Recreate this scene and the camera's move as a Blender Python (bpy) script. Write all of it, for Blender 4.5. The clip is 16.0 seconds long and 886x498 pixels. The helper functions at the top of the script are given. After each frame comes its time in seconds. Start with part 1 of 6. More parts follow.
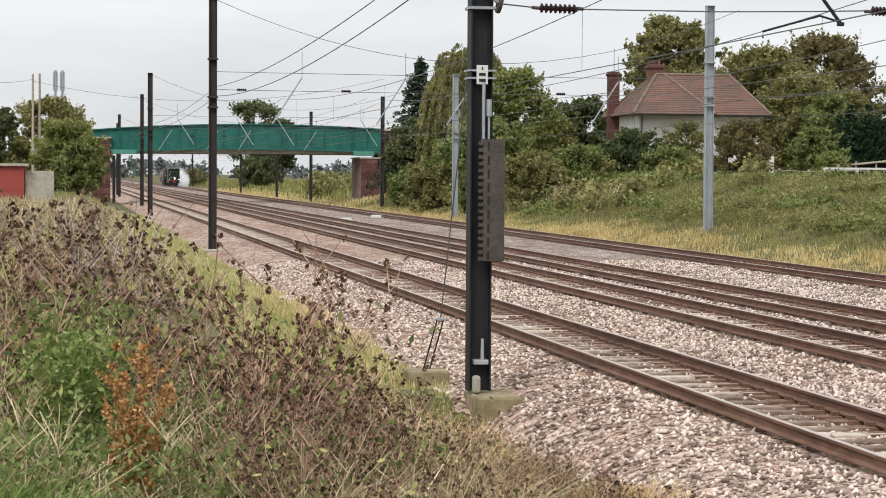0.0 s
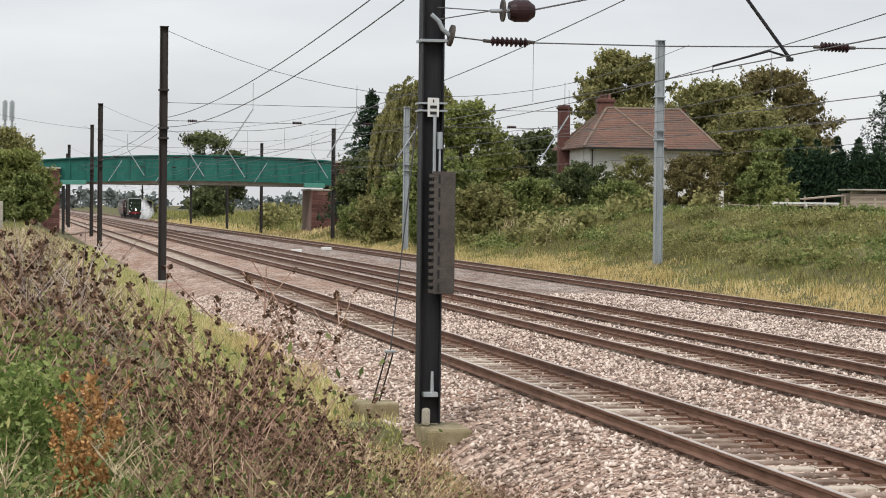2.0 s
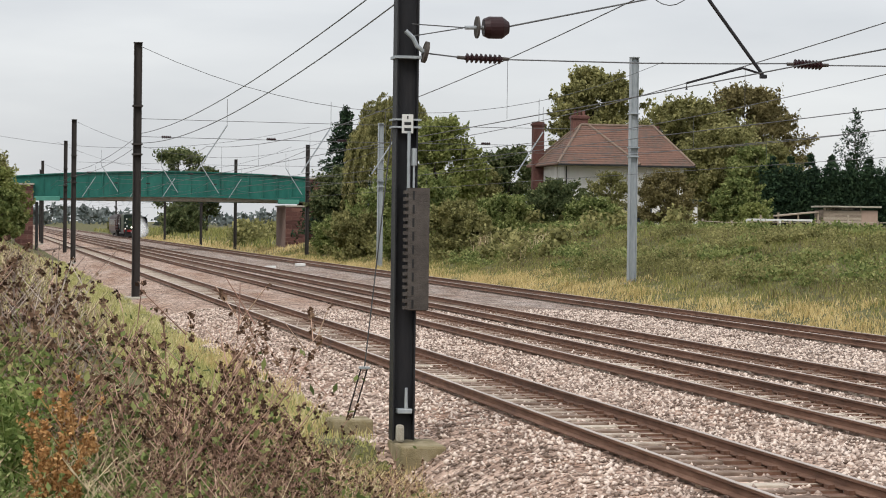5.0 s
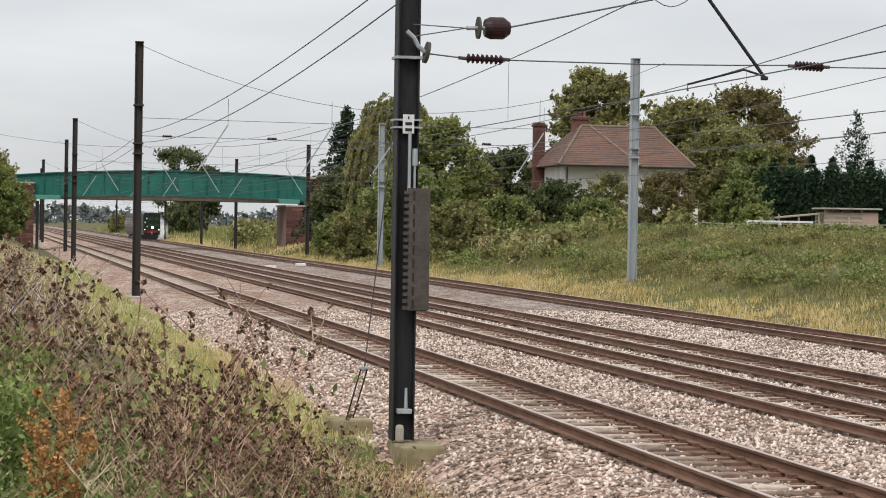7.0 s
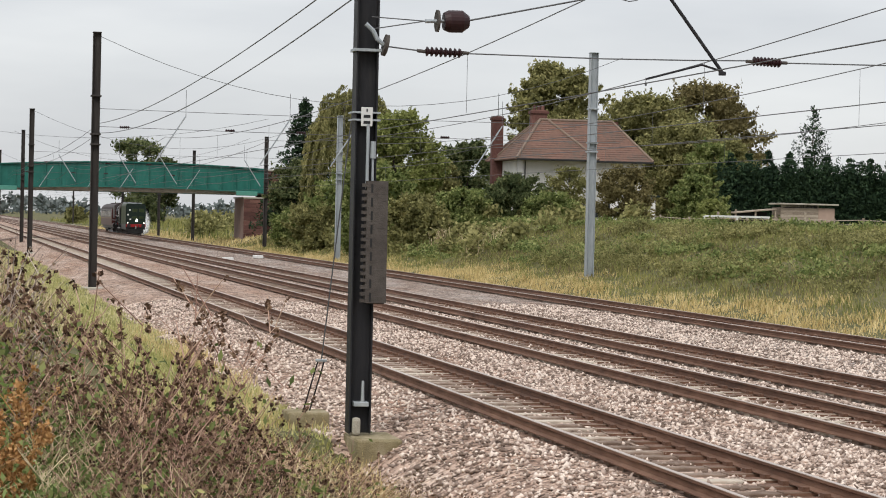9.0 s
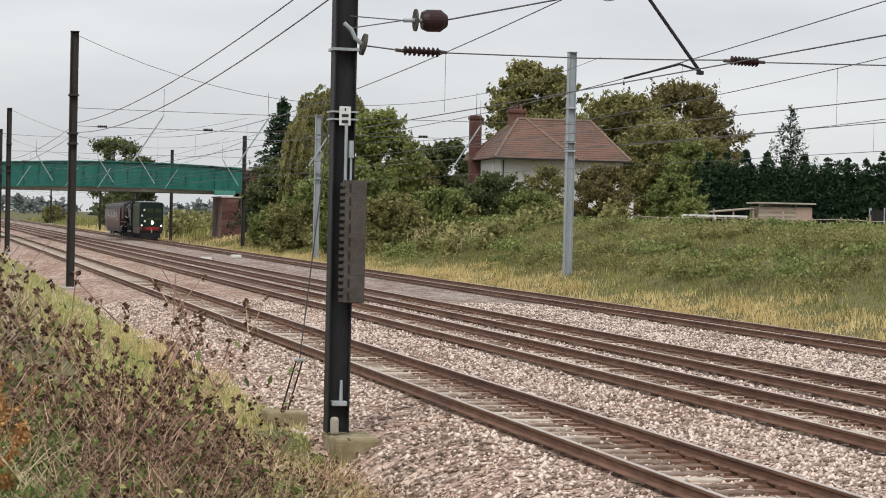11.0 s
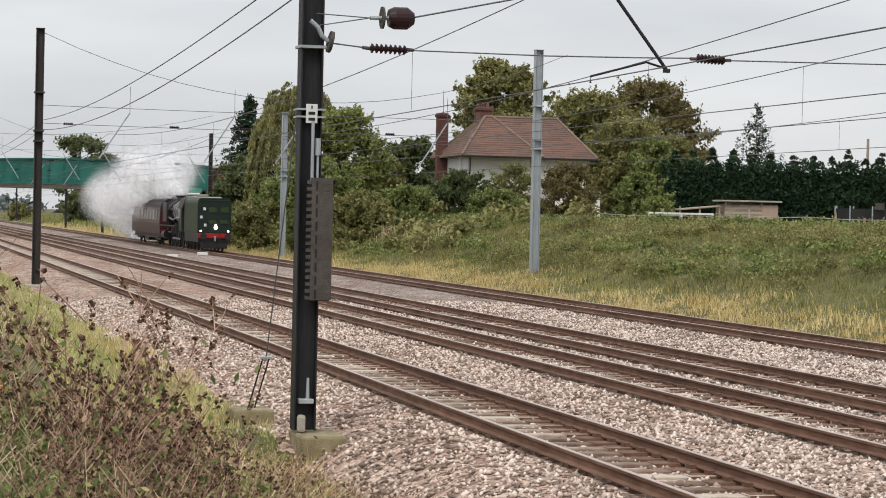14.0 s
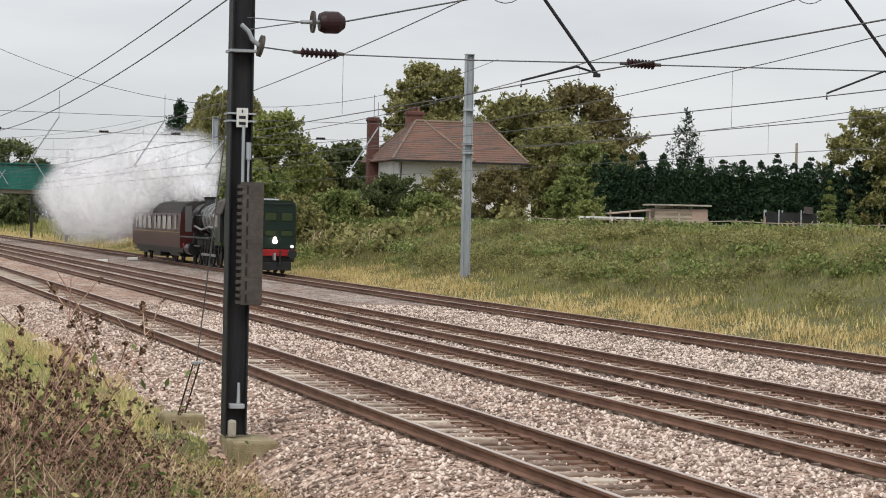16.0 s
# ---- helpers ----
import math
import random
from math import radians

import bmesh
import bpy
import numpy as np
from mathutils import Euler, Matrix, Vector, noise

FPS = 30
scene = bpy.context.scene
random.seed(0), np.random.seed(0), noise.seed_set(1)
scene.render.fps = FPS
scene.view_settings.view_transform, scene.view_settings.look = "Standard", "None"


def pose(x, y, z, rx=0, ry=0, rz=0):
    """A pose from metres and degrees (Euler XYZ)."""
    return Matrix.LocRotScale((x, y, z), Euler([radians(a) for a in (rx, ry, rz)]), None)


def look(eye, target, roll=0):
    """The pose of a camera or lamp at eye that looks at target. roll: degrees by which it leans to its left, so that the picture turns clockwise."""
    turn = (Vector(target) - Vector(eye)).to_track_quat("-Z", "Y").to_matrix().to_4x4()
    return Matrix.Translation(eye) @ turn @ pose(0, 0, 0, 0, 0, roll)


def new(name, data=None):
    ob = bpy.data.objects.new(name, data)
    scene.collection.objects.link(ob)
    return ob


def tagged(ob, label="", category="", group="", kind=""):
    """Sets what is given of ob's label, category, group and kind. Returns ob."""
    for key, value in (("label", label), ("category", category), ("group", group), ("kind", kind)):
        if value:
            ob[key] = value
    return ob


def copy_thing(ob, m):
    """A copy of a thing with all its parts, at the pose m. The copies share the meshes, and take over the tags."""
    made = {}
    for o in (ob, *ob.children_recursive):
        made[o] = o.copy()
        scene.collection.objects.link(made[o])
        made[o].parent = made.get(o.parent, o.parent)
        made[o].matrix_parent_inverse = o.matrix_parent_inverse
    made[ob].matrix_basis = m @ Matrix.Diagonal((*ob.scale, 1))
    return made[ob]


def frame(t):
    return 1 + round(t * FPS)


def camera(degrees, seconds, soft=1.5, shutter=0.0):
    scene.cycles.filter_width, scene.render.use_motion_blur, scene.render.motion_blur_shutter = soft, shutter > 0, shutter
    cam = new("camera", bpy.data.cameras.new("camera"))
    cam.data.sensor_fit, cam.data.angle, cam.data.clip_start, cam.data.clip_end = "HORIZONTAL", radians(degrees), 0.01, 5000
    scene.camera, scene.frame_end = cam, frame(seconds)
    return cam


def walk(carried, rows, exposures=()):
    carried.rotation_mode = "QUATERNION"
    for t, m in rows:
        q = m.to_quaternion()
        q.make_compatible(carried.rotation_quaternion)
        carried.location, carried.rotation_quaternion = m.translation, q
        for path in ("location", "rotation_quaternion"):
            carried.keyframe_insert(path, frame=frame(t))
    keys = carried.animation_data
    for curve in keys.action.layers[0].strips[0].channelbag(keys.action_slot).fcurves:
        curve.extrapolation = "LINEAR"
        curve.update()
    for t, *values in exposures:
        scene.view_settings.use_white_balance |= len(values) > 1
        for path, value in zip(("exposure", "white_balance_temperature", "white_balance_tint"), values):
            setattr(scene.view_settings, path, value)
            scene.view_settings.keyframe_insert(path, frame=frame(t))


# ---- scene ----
# ---- camera ----
cam = camera(23.32, 16.0, soft=1.0)
EYE = 2.845
# seconds, turn to the right of the line, tilt up, lean to the left
ROWS = [
    (0.0, 9.946, -1.989, 0.358),
    (0.5, 10.046, -1.702, 0.339),
    (1.0, 10.365, -1.407, 0.435),
    (1.5, 10.806, -1.223, 0.551),
    (2.0, 11.265, -1.113, 0.670),
    (2.5, 11.641, -1.049, 0.716),
    (3.0, 11.899, -0.948, 0.711),
    (3.5, 12.002, -0.826, 0.652),
    (4.0, 12.006, -0.734, 0.653),
    (6.5, 11.868, -0.634, 0.867),
    (7.0, 11.938, -0.656, 0.949),
    (7.5, 12.095, -0.700, 1.013),
    (8.0, 12.341, -0.745, 1.075),
    (8.5, 12.692, -0.807, 1.179),
    (9.0, 13.072, -0.819, 1.299),
    (9.5, 13.442, -0.801, 1.375),
    (12.0, 13.742, -0.847, 1.259),
    (12.5, 13.875, -0.897, 1.265),
    (13.0, 14.058, -0.896, 1.286),
    (13.5, 14.266, -0.886, 1.264),
    (14.0, 14.539, -0.867, 1.290),
    (14.5, 14.871, -0.832, 1.247),
    (15.0, 15.297, -0.800, 1.235),
    (15.5, 15.804, -0.753, 1.263),
    (16.0, 16.376, -0.714, 1.233),
]
walk(cam, [(t, pose(0, 0, EYE, 90 + tilt, 0, -turn) @ pose(0, 0, 0, 0, 0, lean)) for t, turn, tilt, lean in ROWS], [(0.0, 0.44), (1.0, 0.40), (3.0, 0.31), (9.5, 0.28), (16.0, 0.25)])

# ---- light: an overcast day ----
world = bpy.data.worlds.new("overcast_sky")
scene.world = world
world.use_nodes = True
wn, wl = world.node_tree.nodes, world.node_tree.links
wn.clear()
w_out, w_bg = wn.new("ShaderNodeOutputWorld"), wn.new("ShaderNodeBackground")
w_sky, w_mix, w_dim = wn.new("ShaderNodeTexSky"), wn.new("ShaderNodeMix"), wn.new("ShaderNodeMix")
w_sky.sky_type, w_sky.sun_disc = "NISHITA", False
w_sky.sun_elevation, w_sky.sun_rotation = radians(48), radians(215)
w_tc, w_map, w_noise, w_ramp = (wn.new(k) for k in ("ShaderNodeTexCoord", "ShaderNodeMapping", "ShaderNodeTexNoise", "ShaderNodeValToRGB"))
w_map.inputs["Scale"].default_value = (1.0, 1.0, 4.5)
w_noise.inputs["Scale"].default_value, w_noise.inputs["Detail"].default_value = 4.0, 5.0
w_ramp.color_ramp.elements[0].position, w_ramp.color_ramp.elements[0].color = 0.30, (0.54, 0.555, 0.585, 1)
w_ramp.color_ramp.elements[1].position, w_ramp.color_ramp.elements[1].color = 0.72, (0.73, 0.74, 0.75, 1)
wl.new(w_tc.outputs["Generated"], w_map.inputs["Vector"])
wl.new(w_map.outputs["Vector"], w_noise.inputs["Vector"])
wl.new(w_noise.outputs["Fac"], w_ramp.inputs["Fac"])
w_dim.data_type = w_mix.data_type = "RGBA"
w_dim.blend_type = "MULTIPLY"
w_dim.inputs[0].default_value = 1.0
w_dim.inputs[7].default_value = (0.1, 0.1, 0.1, 1)
wl.new(w_sky.outputs["Color"], w_dim.inputs[6])
w_mix.inputs[0].default_value = 0.9
wl.new(w_dim.outputs[2], w_mix.inputs[6])
wl.new(w_ramp.outputs["Color"], w_mix.inputs[7])
wl.new(w_mix.outputs[2], w_bg.inputs["Color"])
# an overcast sky is brighter overhead than at the horizon
w_sep, w_rise = wn.new("ShaderNodeSeparateXYZ"), wn.new("ShaderNodeMapRange")
wl.new(w_tc.outputs["Generated"], w_sep.inputs[0])
w_rise.inputs["From Min"].default_value, w_rise.inputs["From Max"].default_value = 0.0, 1.0
w_rise.inputs["To Min"].default_value, w_rise.inputs["To Max"].default_value = 0.92, 1.65
wl.new(w_sep.outputs["Z"], w_rise.inputs["Value"])
wl.new(w_rise.outputs["Result"], w_bg.inputs["Strength"])
wl.new(w_bg.outputs["Background"], w_out.inputs["Surface"])

sun = new("sun", bpy.data.lights.new("sun", "SUN"))
sun.data.energy, sun.data.angle, sun.data.color = 1.5, radians(25), (1.0, 0.96, 0.9)
sun.matrix_world = look((-40, -60, 80), (0, 0, 0))
scene.cycles.transparent_max_bounces = 40


# ---- materials ----
def ramp_mat(name, colours, scale=4.0, rough=0.8, bump=0.0, bump_scale=40.0, metal=0.0, stretch=(1, 1, 1), island=0.0, obj=0.0, coarse=0.0, spec=0.3, translucent=0.0):
    """Colours run over a noise at two scales; island and obj vary the tone from piece to piece."""
    m = bpy.data.materials.new(name)
    m.use_nodes = True
    n, l = m.node_tree.nodes, m.node_tree.links
    b = n["Principled BSDF"]
    b.inputs["Roughness"].default_value, b.inputs["Metallic"].default_value = rough, metal
    b.inputs["Specular IOR Level"].default_value = spec
    tc, mp, big, fine = (n.new(k) for k in ("ShaderNodeTexCoord", "ShaderNodeMapping", "ShaderNodeTexNoise", "ShaderNodeTexNoise"))
    mp.inputs["Scale"].default_value = stretch
    l.new(tc.outputs["Object"], mp.inputs["Vector"])
    big.inputs["Scale"].default_value, big.inputs["Detail"].default_value = (coarse or scale / 6), 3
    fine.inputs["Scale"].default_value, fine.inputs["Detail"].default_value = scale, 6
    for k in (big, fine):
        l.new(mp.outputs["Vector"], k.inputs["Vector"])
    add = n.new("ShaderNodeMath")
    add.operation = "ADD"
    l.new(big.outputs["Fac"], add.inputs[0])
    l.new(fine.outputs["Fac"], add.inputs[1])
    last = add.outputs[0]
    gain = 0.5
    for amount, kind, out in ((island, "ShaderNodeNewGeometry", "Random Per Island"), (obj, "ShaderNodeObjectInfo", "Random")):
        if amount:
            g, mu = n.new(kind), n.new("ShaderNodeMath")
            mu.operation = "MULTIPLY_ADD"
            l.new(g.outputs[out], mu.inputs[0])
            mu.inputs[1].default_value = amount * 2
            ad = n.new("ShaderNodeMath")
            ad.operation = "ADD"
            mu.inputs[2].default_value = -amount
            l.new(last, ad.inputs[0])
            l.new(mu.outputs[0], ad.inputs[1])
            last = ad.outputs[0]
    half = n.new("ShaderNodeMath")
    half.operation = "MULTIPLY"
    half.inputs[1].default_value = gain
    l.new(last, half.inputs[0])
    r = n.new("ShaderNodeValToRGB")
    e = r.color_ramp.elements
    count = len(colours)
    while len(e) < count:
        e.new(0.5)
    for i, c in enumerate(colours):
        e[i].position = 0.28 + 0.44 * i / max(1, count - 1)
        e[i].color = (*c, 1)
    l.new(half.outputs[0], r.inputs["Fac"])
    l.new(r.outputs["Color"], b.inputs["Base Color"])
    if bump:
        bn, bp = n.new("ShaderNodeTexNoise"), n.new("ShaderNodeBump")
        bn.inputs["Scale"].default_value, bn.inputs["Detail"].default_value = bump_scale, 4
        l.new(mp.outputs["Vector"], bn.inputs["Vector"])
        l.new(bn.outputs["Fac"], bp.inputs["Height"])
        bp.inputs["Strength"].default_value, bp.inputs["Distance"].default_value = bump, 0.05
        l.new(bp.outputs["Normal"], b.inputs["Normal"])
    if translucent:
        t, mx, o = n.new("ShaderNodeBsdfTranslucent"), n.new("ShaderNodeMixShader"), n["Material Output"]
        l.new(r.outputs["Color"], t.inputs["Color"])
        mx.inputs[0].default_value = translucent
        l.new(b.outputs[0], mx.inputs[1])
        l.new(t.outputs[0], mx.inputs[2])
        l.new(mx.outputs[0], o.inputs["Surface"])
    return m


def glow_mat(name, colour, strength):
    m = bpy.data.materials.new(name)
    m.use_nodes = True
    b = m.node_tree.nodes["Principled BSDF"]
    b.inputs["Base Color"].default_value = (*colour, 1)
    b.inputs["Emission Color"].default_value, b.inputs["Emission Strength"].default_value = (*colour, 1), strength
    return m


def ballast_mat(name, tone=1.0):
    """Crushed stone: a cell pattern of single stones, with relief, and rust-brown dust in drifts along the line."""
    m = bpy.data.materials.new(name)
    m.use_nodes = True
    n, l = m.node_tree.nodes, m.node_tree.links
    b = n["Principled BSDF"]
    b.inputs["Roughness"].default_value, b.inputs["Specular IOR Level"].default_value = 0.95, 0.15
    tc, v, r = n.new("ShaderNodeTexCoord"), n.new("ShaderNodeTexVoronoi"), n.new("ShaderNodeValToRGB")
    v.inputs["Scale"].default_value = 13
    l.new(tc.outputs["Object"], v.inputs["Vector"])
    sep = n.new("ShaderNodeSeparateColor")
    l.new(v.outputs["Color"], sep.inputs[0])
    l.new(sep.outputs[0], r.inputs["Fac"])
    e = r.color_ramp.elements
    e[0].color, e[1].color = (0.09 * tone, 0.066 * tone, 0.054 * tone, 1), (0.56 * tone, 0.445 * tone, 0.38 * tone, 1)
    mid = e.new(0.5)
    mid.color = (0.38 * tone, 0.288 * tone, 0.24 * tone, 1)
    noi, mp, nr, mix = (n.new(k) for k in ("ShaderNodeTexNoise", "ShaderNodeMapping", "ShaderNodeValToRGB", "ShaderNodeMix"))
    mp.inputs["Scale"].default_value = (0.6, 0.12, 1)
    l.new(tc.outputs["Object"], mp.inputs["Vector"])
    l.new(mp.outputs["Vector"], noi.inputs["Vector"])
    noi.inputs["Scale"].default_value, noi.inputs["Detail"].default_value = 1.6, 5
    nr.color_ramp.elements[0].position, nr.color_ramp.elements[1].position = 0.35, 0.7
    l.new(noi.outputs["Fac"], nr.inputs["Fac"])
    mix.data_type, mix.blend_type = "RGBA", "MULTIPLY"
    mix.inputs[7].default_value = (0.72, 0.60, 0.53, 1)
    l.new(nr.outputs["Color"], mix.inputs[0])
    l.new(r.outputs["Color"], mix.inputs[6])
    # fresher grey stone lies round the far tracks
    sx, far, grey = n.new("ShaderNodeSeparateXYZ"), n.new("ShaderNodeMapRange"), n.new("ShaderNodeMix")
    l.new(tc.outputs["Object"], sx.inputs[0])
    l.new(sx.outputs["X"], far.inputs["Value"])
    far.inputs["From Min"].default_value, far.inputs["From Max"].default_value = 13.0, 19.0
    grey.data_type, grey.blend_type = "RGBA", "MULTIPLY"
    grey.inputs[7].default_value = (0.78, 0.86, 0.92, 1)
    l.new(far.outputs["Result"], grey.inputs[0])
    l.new(mix.outputs[2], grey.inputs[6])
    mott, tone_r, mul = n.new("ShaderNodeTexNoise"), n.new("ShaderNodeValToRGB"), n.new("ShaderNodeMix")
    mott.inputs["Scale"].default_value, mott.inputs["Detail"].default_value = 2.2, 7
    l.new(tc.outputs["Object"], mott.inputs["Vector"])
    tone_r.color_ramp.elements[0].position, tone_r.color_ramp.elements[0].color = 0.36, (0.62, 0.60, 0.58, 1)
    tone_r.color_ramp.elements[1].position, tone_r.color_ramp.elements[1].color = 0.62, (1.12, 1.12, 1.1, 1)
    l.new(mott.outputs["Fac"], tone_r.inputs["Fac"])
    mul.data_type, mul.blend_type = "RGBA", "MULTIPLY"
    mul.inputs[0].default_value = 1.0
    l.new(grey.outputs[2], mul.inputs[6])
    l.new(tone_r.outputs["Color"], mul.inputs[7])
    l.new(mul.outputs[2], b.inputs["Base Color"])
    bp = n.new("ShaderNodeBump")
    bp.inputs["Strength"].default_value, bp.inputs["Distance"].default_value = 0.9, 0.05
    bp.invert = True
    l.new(v.outputs["Distance"], bp.inputs["Height"])
    l.new(bp.outputs["Normal"], b.inputs["Normal"])
    return m


BALLAST = ballast_mat("ballast", 1.28)
STONE = ramp_mat("ballast_stone", [(0.18, 0.131, 0.104), (0.54, 0.423, 0.356), (0.792, 0.666, 0.576)], 3, 0.95, island=0.6, spec=0.15)
RAIL = ramp_mat("rusty_rail", [(0.06, 0.0313, 0.0206), (0.144, 0.0756, 0.049), (0.24, 0.138, 0.0941)], 12, 0.75, 0.2, stretch=(1, 0.2, 1))
RAIL_TOP = ramp_mat("worn_rail_head", [(0.42, 0.34, 0.29), (0.58, 0.50, 0.45)], 6, 0.42, metal=0.4, stretch=(1, 0.05, 1))
SLEEPER = ramp_mat("concrete_sleeper", [(0.14, 0.095, 0.07), (0.27, 0.20, 0.155), (0.52, 0.45, 0.37)], 5, 0.95, 0.3, obj=0.45, coarse=0.5)
CONCRETE = ramp_mat("weathered_concrete", [(0.22, 0.19, 0.15), (0.38, 0.35, 0.29), (0.48, 0.45, 0.38)], 8, 0.95, 0.4)
MOSSY = ramp_mat("mossy_concrete", [(0.128, 0.102, 0.057), (0.255, 0.212, 0.121), (0.425, 0.361, 0.256)], 5, 0.95, 0.5, coarse=1.2)
DARK_STEEL = ramp_mat("dark_painted_steel", [(0.010, 0.010, 0.012), (0.018, 0.018, 0.021), (0.032, 0.030, 0.03)], 6, 0.6, 0.1, stretch=(3, 3, 0.4))
BROWN_STEEL = ramp_mat("brown_weathered_steel", [(0.026, 0.022, 0.020), (0.042, 0.036, 0.033), (0.062, 0.054, 0.049)], 5, 0.75, 0.1, stretch=(3, 3, 0.4))
GALV = ramp_mat("galvanised_steel", [(0.26, 0.29, 0.31), (0.36, 0.39, 0.41), (0.46, 0.49, 0.50)], 6, 0.5, 0.05, metal=0.3, stretch=(3, 3, 0.5))
WEIGHT = ramp_mat("rusty_cast_iron", [(0.045, 0.038, 0.034), (0.075, 0.064, 0.057), (0.11, 0.097, 0.085)], 9, 0.85, 0.3)
WIRE = ramp_mat("dull_copper_wire", [(0.07, 0.074, 0.08), (0.14, 0.14, 0.14)], 3, 0.6)
PORCELAIN = ramp_mat("brown_glazed_porcelain", [(0.018, 0.006, 0.007), (0.032, 0.010, 0.011)], 8, 0.5, spec=0.3)
WHITE_PLATE = ramp_mat("white_enamel", [(0.55, 0.55, 0.53), (0.72, 0.72, 0.70)], 10, 0.5)
BLACK = ramp_mat("black_paint", [(0.012, 0.012, 0.012), (0.025, 0.025, 0.025)], 8, 0.5)
GREEN_STEEL = ramp_mat("green_bridge_paint", [(0.010, 0.085, 0.068), (0.016, 0.125, 0.10), (0.03, 0.165, 0.13)], 2.5, 0.55, 0.1, stretch=(1, 1, 0.4))
PALE_GREEN = ramp_mat("pale_green_paint", [(0.06, 0.22, 0.17), (0.10, 0.30, 0.24)], 3, 0.6)
BRICK = ramp_mat("red_brick", [(0.0748, 0.0344, 0.0295), (0.123, 0.0574, 0.0476), (0.185, 0.0943, 0.0754)], 7, 0.95, 0.3, obj=0.4)
MORTAR = ramp_mat("mortar", [(0.20, 0.13, 0.11), (0.28, 0.20, 0.17)], 6, 0.95)

STEAM_GREEN = ramp_mat("locomotive_green_paint", [(0.016, 0.026, 0.008), (0.026, 0.04, 0.013), (0.036, 0.052, 0.018)], 1.5, 0.5, spec=0.3)
TENDER_END = ramp_mat("dark_green_paint", [(0.004, 0.012, 0.008), (0.008, 0.02, 0.013)], 1.5, 0.45)
LOCO_BLACK = ramp_mat("sooty_black_paint", [(0.005, 0.005, 0.006), (0.012, 0.012, 0.013)], 3, 0.42, spec=0.5)
BOILER = ramp_mat("polished_dark_boiler", [(0.012, 0.018, 0.013), (0.022, 0.028, 0.022)], 2, 0.22, spec=0.8)
BUFFER_RED = ramp_mat("red_buffer_beam", [(0.22, 0.008, 0.01), (0.3, 0.016, 0.016)], 3, 0.5)
MAROON = ramp_mat("maroon_coach_paint", [(0.034, 0.007, 0.006), (0.06, 0.013, 0.011)], 1.2, 0.35, spec=0.5)
COACH_ROOF = ramp_mat("grey_coach_roof", [(0.035, 0.026, 0.026), (0.06, 0.05, 0.05)], 1.5, 0.7)
# window glass with its reflection put in as a pale base colour
PALE_GLASS = ramp_mat("reflection_pale_glass", [(0.22, 0.2, 0.18), (0.45, 0.42, 0.38)], 2, 0.25, spec=0.6)
STEEL = ramp_mat("bright_steel", [(0.30, 0.30, 0.31), (0.45, 0.45, 0.45)], 4, 0.35, metal=0.7)
LAMP = glow_mat("lit_headlamp", (1.0, 0.93, 0.78), 6.0)
MARKER = glow_mat("lit_marker_lamp", (1.0, 0.95, 0.88), 2.0)
WALL_WHITE = ramp_mat("white_render", [(0.60, 0.585, 0.55), (0.72, 0.70, 0.67), (0.78, 0.77, 0.74)], 1.2, 0.9, 0.1)
TILE = ramp_mat("red_brown_roof_tile", [(0.095, 0.08, 0.066), (0.14, 0.085, 0.066), (0.185, 0.10, 0.074), (0.165, 0.13, 0.10)], 3.2, 0.9, 0.2, coarse=0.45, island=0.25)
GLASS = ramp_mat("dark_window_glass", [(0.02, 0.025, 0.03), (0.05, 0.055, 0.06)], 1, 0.1, spec=0.6)
WOOD = ramp_mat("weathered_timber", [(0.2, 0.156, 0.12), (0.338, 0.275, 0.216), (0.45, 0.388, 0.312)], 5, 0.9, 0.3, stretch=(1, 1, 4), obj=0.3)
BARK = ramp_mat("bark", [(0.05, 0.04, 0.03), (0.10, 0.08, 0.06)], 6, 0.95, 0.5, stretch=(3, 3, 0.6))
GRASS_GROUND = ramp_mat("grassy_ground", [(0.0558, 0.06, 0.022), (0.105, 0.099, 0.0385), (0.174, 0.15, 0.0688)], 2.0, 0.95, 0.4, 20, coarse=0.25)


def leaf_mat(name, dark, mid, light, t=0.4):
    return ramp_mat(name, [dark, mid, light], 1.2, 0.75, island=0.4, coarse=0.35, translucent=t, spec=0.15)


LEAF_DARK = leaf_mat("dark_green_leaves", (0.0487, 0.0695, 0.0286), (0.119, 0.147, 0.062), (0.254, 0.27, 0.124))
LEAF_MID = leaf_mat("green_leaves", (0.0812, 0.11, 0.0343), (0.194, 0.235, 0.0762), (0.379, 0.393, 0.158))
LEAF_LIGHT = leaf_mat("light_green_leaves", (0.116, 0.142, 0.0424), (0.239, 0.266, 0.0786), (0.383, 0.393, 0.158))
LEAF_OLIVE = leaf_mat("olive_autumn_leaves", (0.114, 0.114, 0.0438), (0.245, 0.237, 0.0934), (0.422, 0.388, 0.171))
LEAF_BROWN = leaf_mat("browning_leaves", (0.108, 0.0919, 0.04), (0.206, 0.174, 0.0762), (0.335, 0.285, 0.133))
LEAF_CONIFER = leaf_mat("conifer_needles", (0.009, 0.021, 0.012), (0.0225, 0.045, 0.0225), (0.0488, 0.0825, 0.039), 0.1)
SEED = leaf_mat("withered_seed_heads", (0.04, 0.023, 0.015), (0.155, 0.09, 0.057), (0.44, 0.3, 0.2), 0.12)
RUST_LEAF = leaf_mat("rust_orange_seed_stalks", (0.26, 0.13, 0.045), (0.5, 0.27, 0.105), (0.66, 0.42, 0.2), 0.1)
STALK = ramp_mat("dead_stalks", [(0.264, 0.184, 0.11), (0.528, 0.41, 0.258), (0.77, 0.648, 0.432)], 4, 0.9, island=0.5)
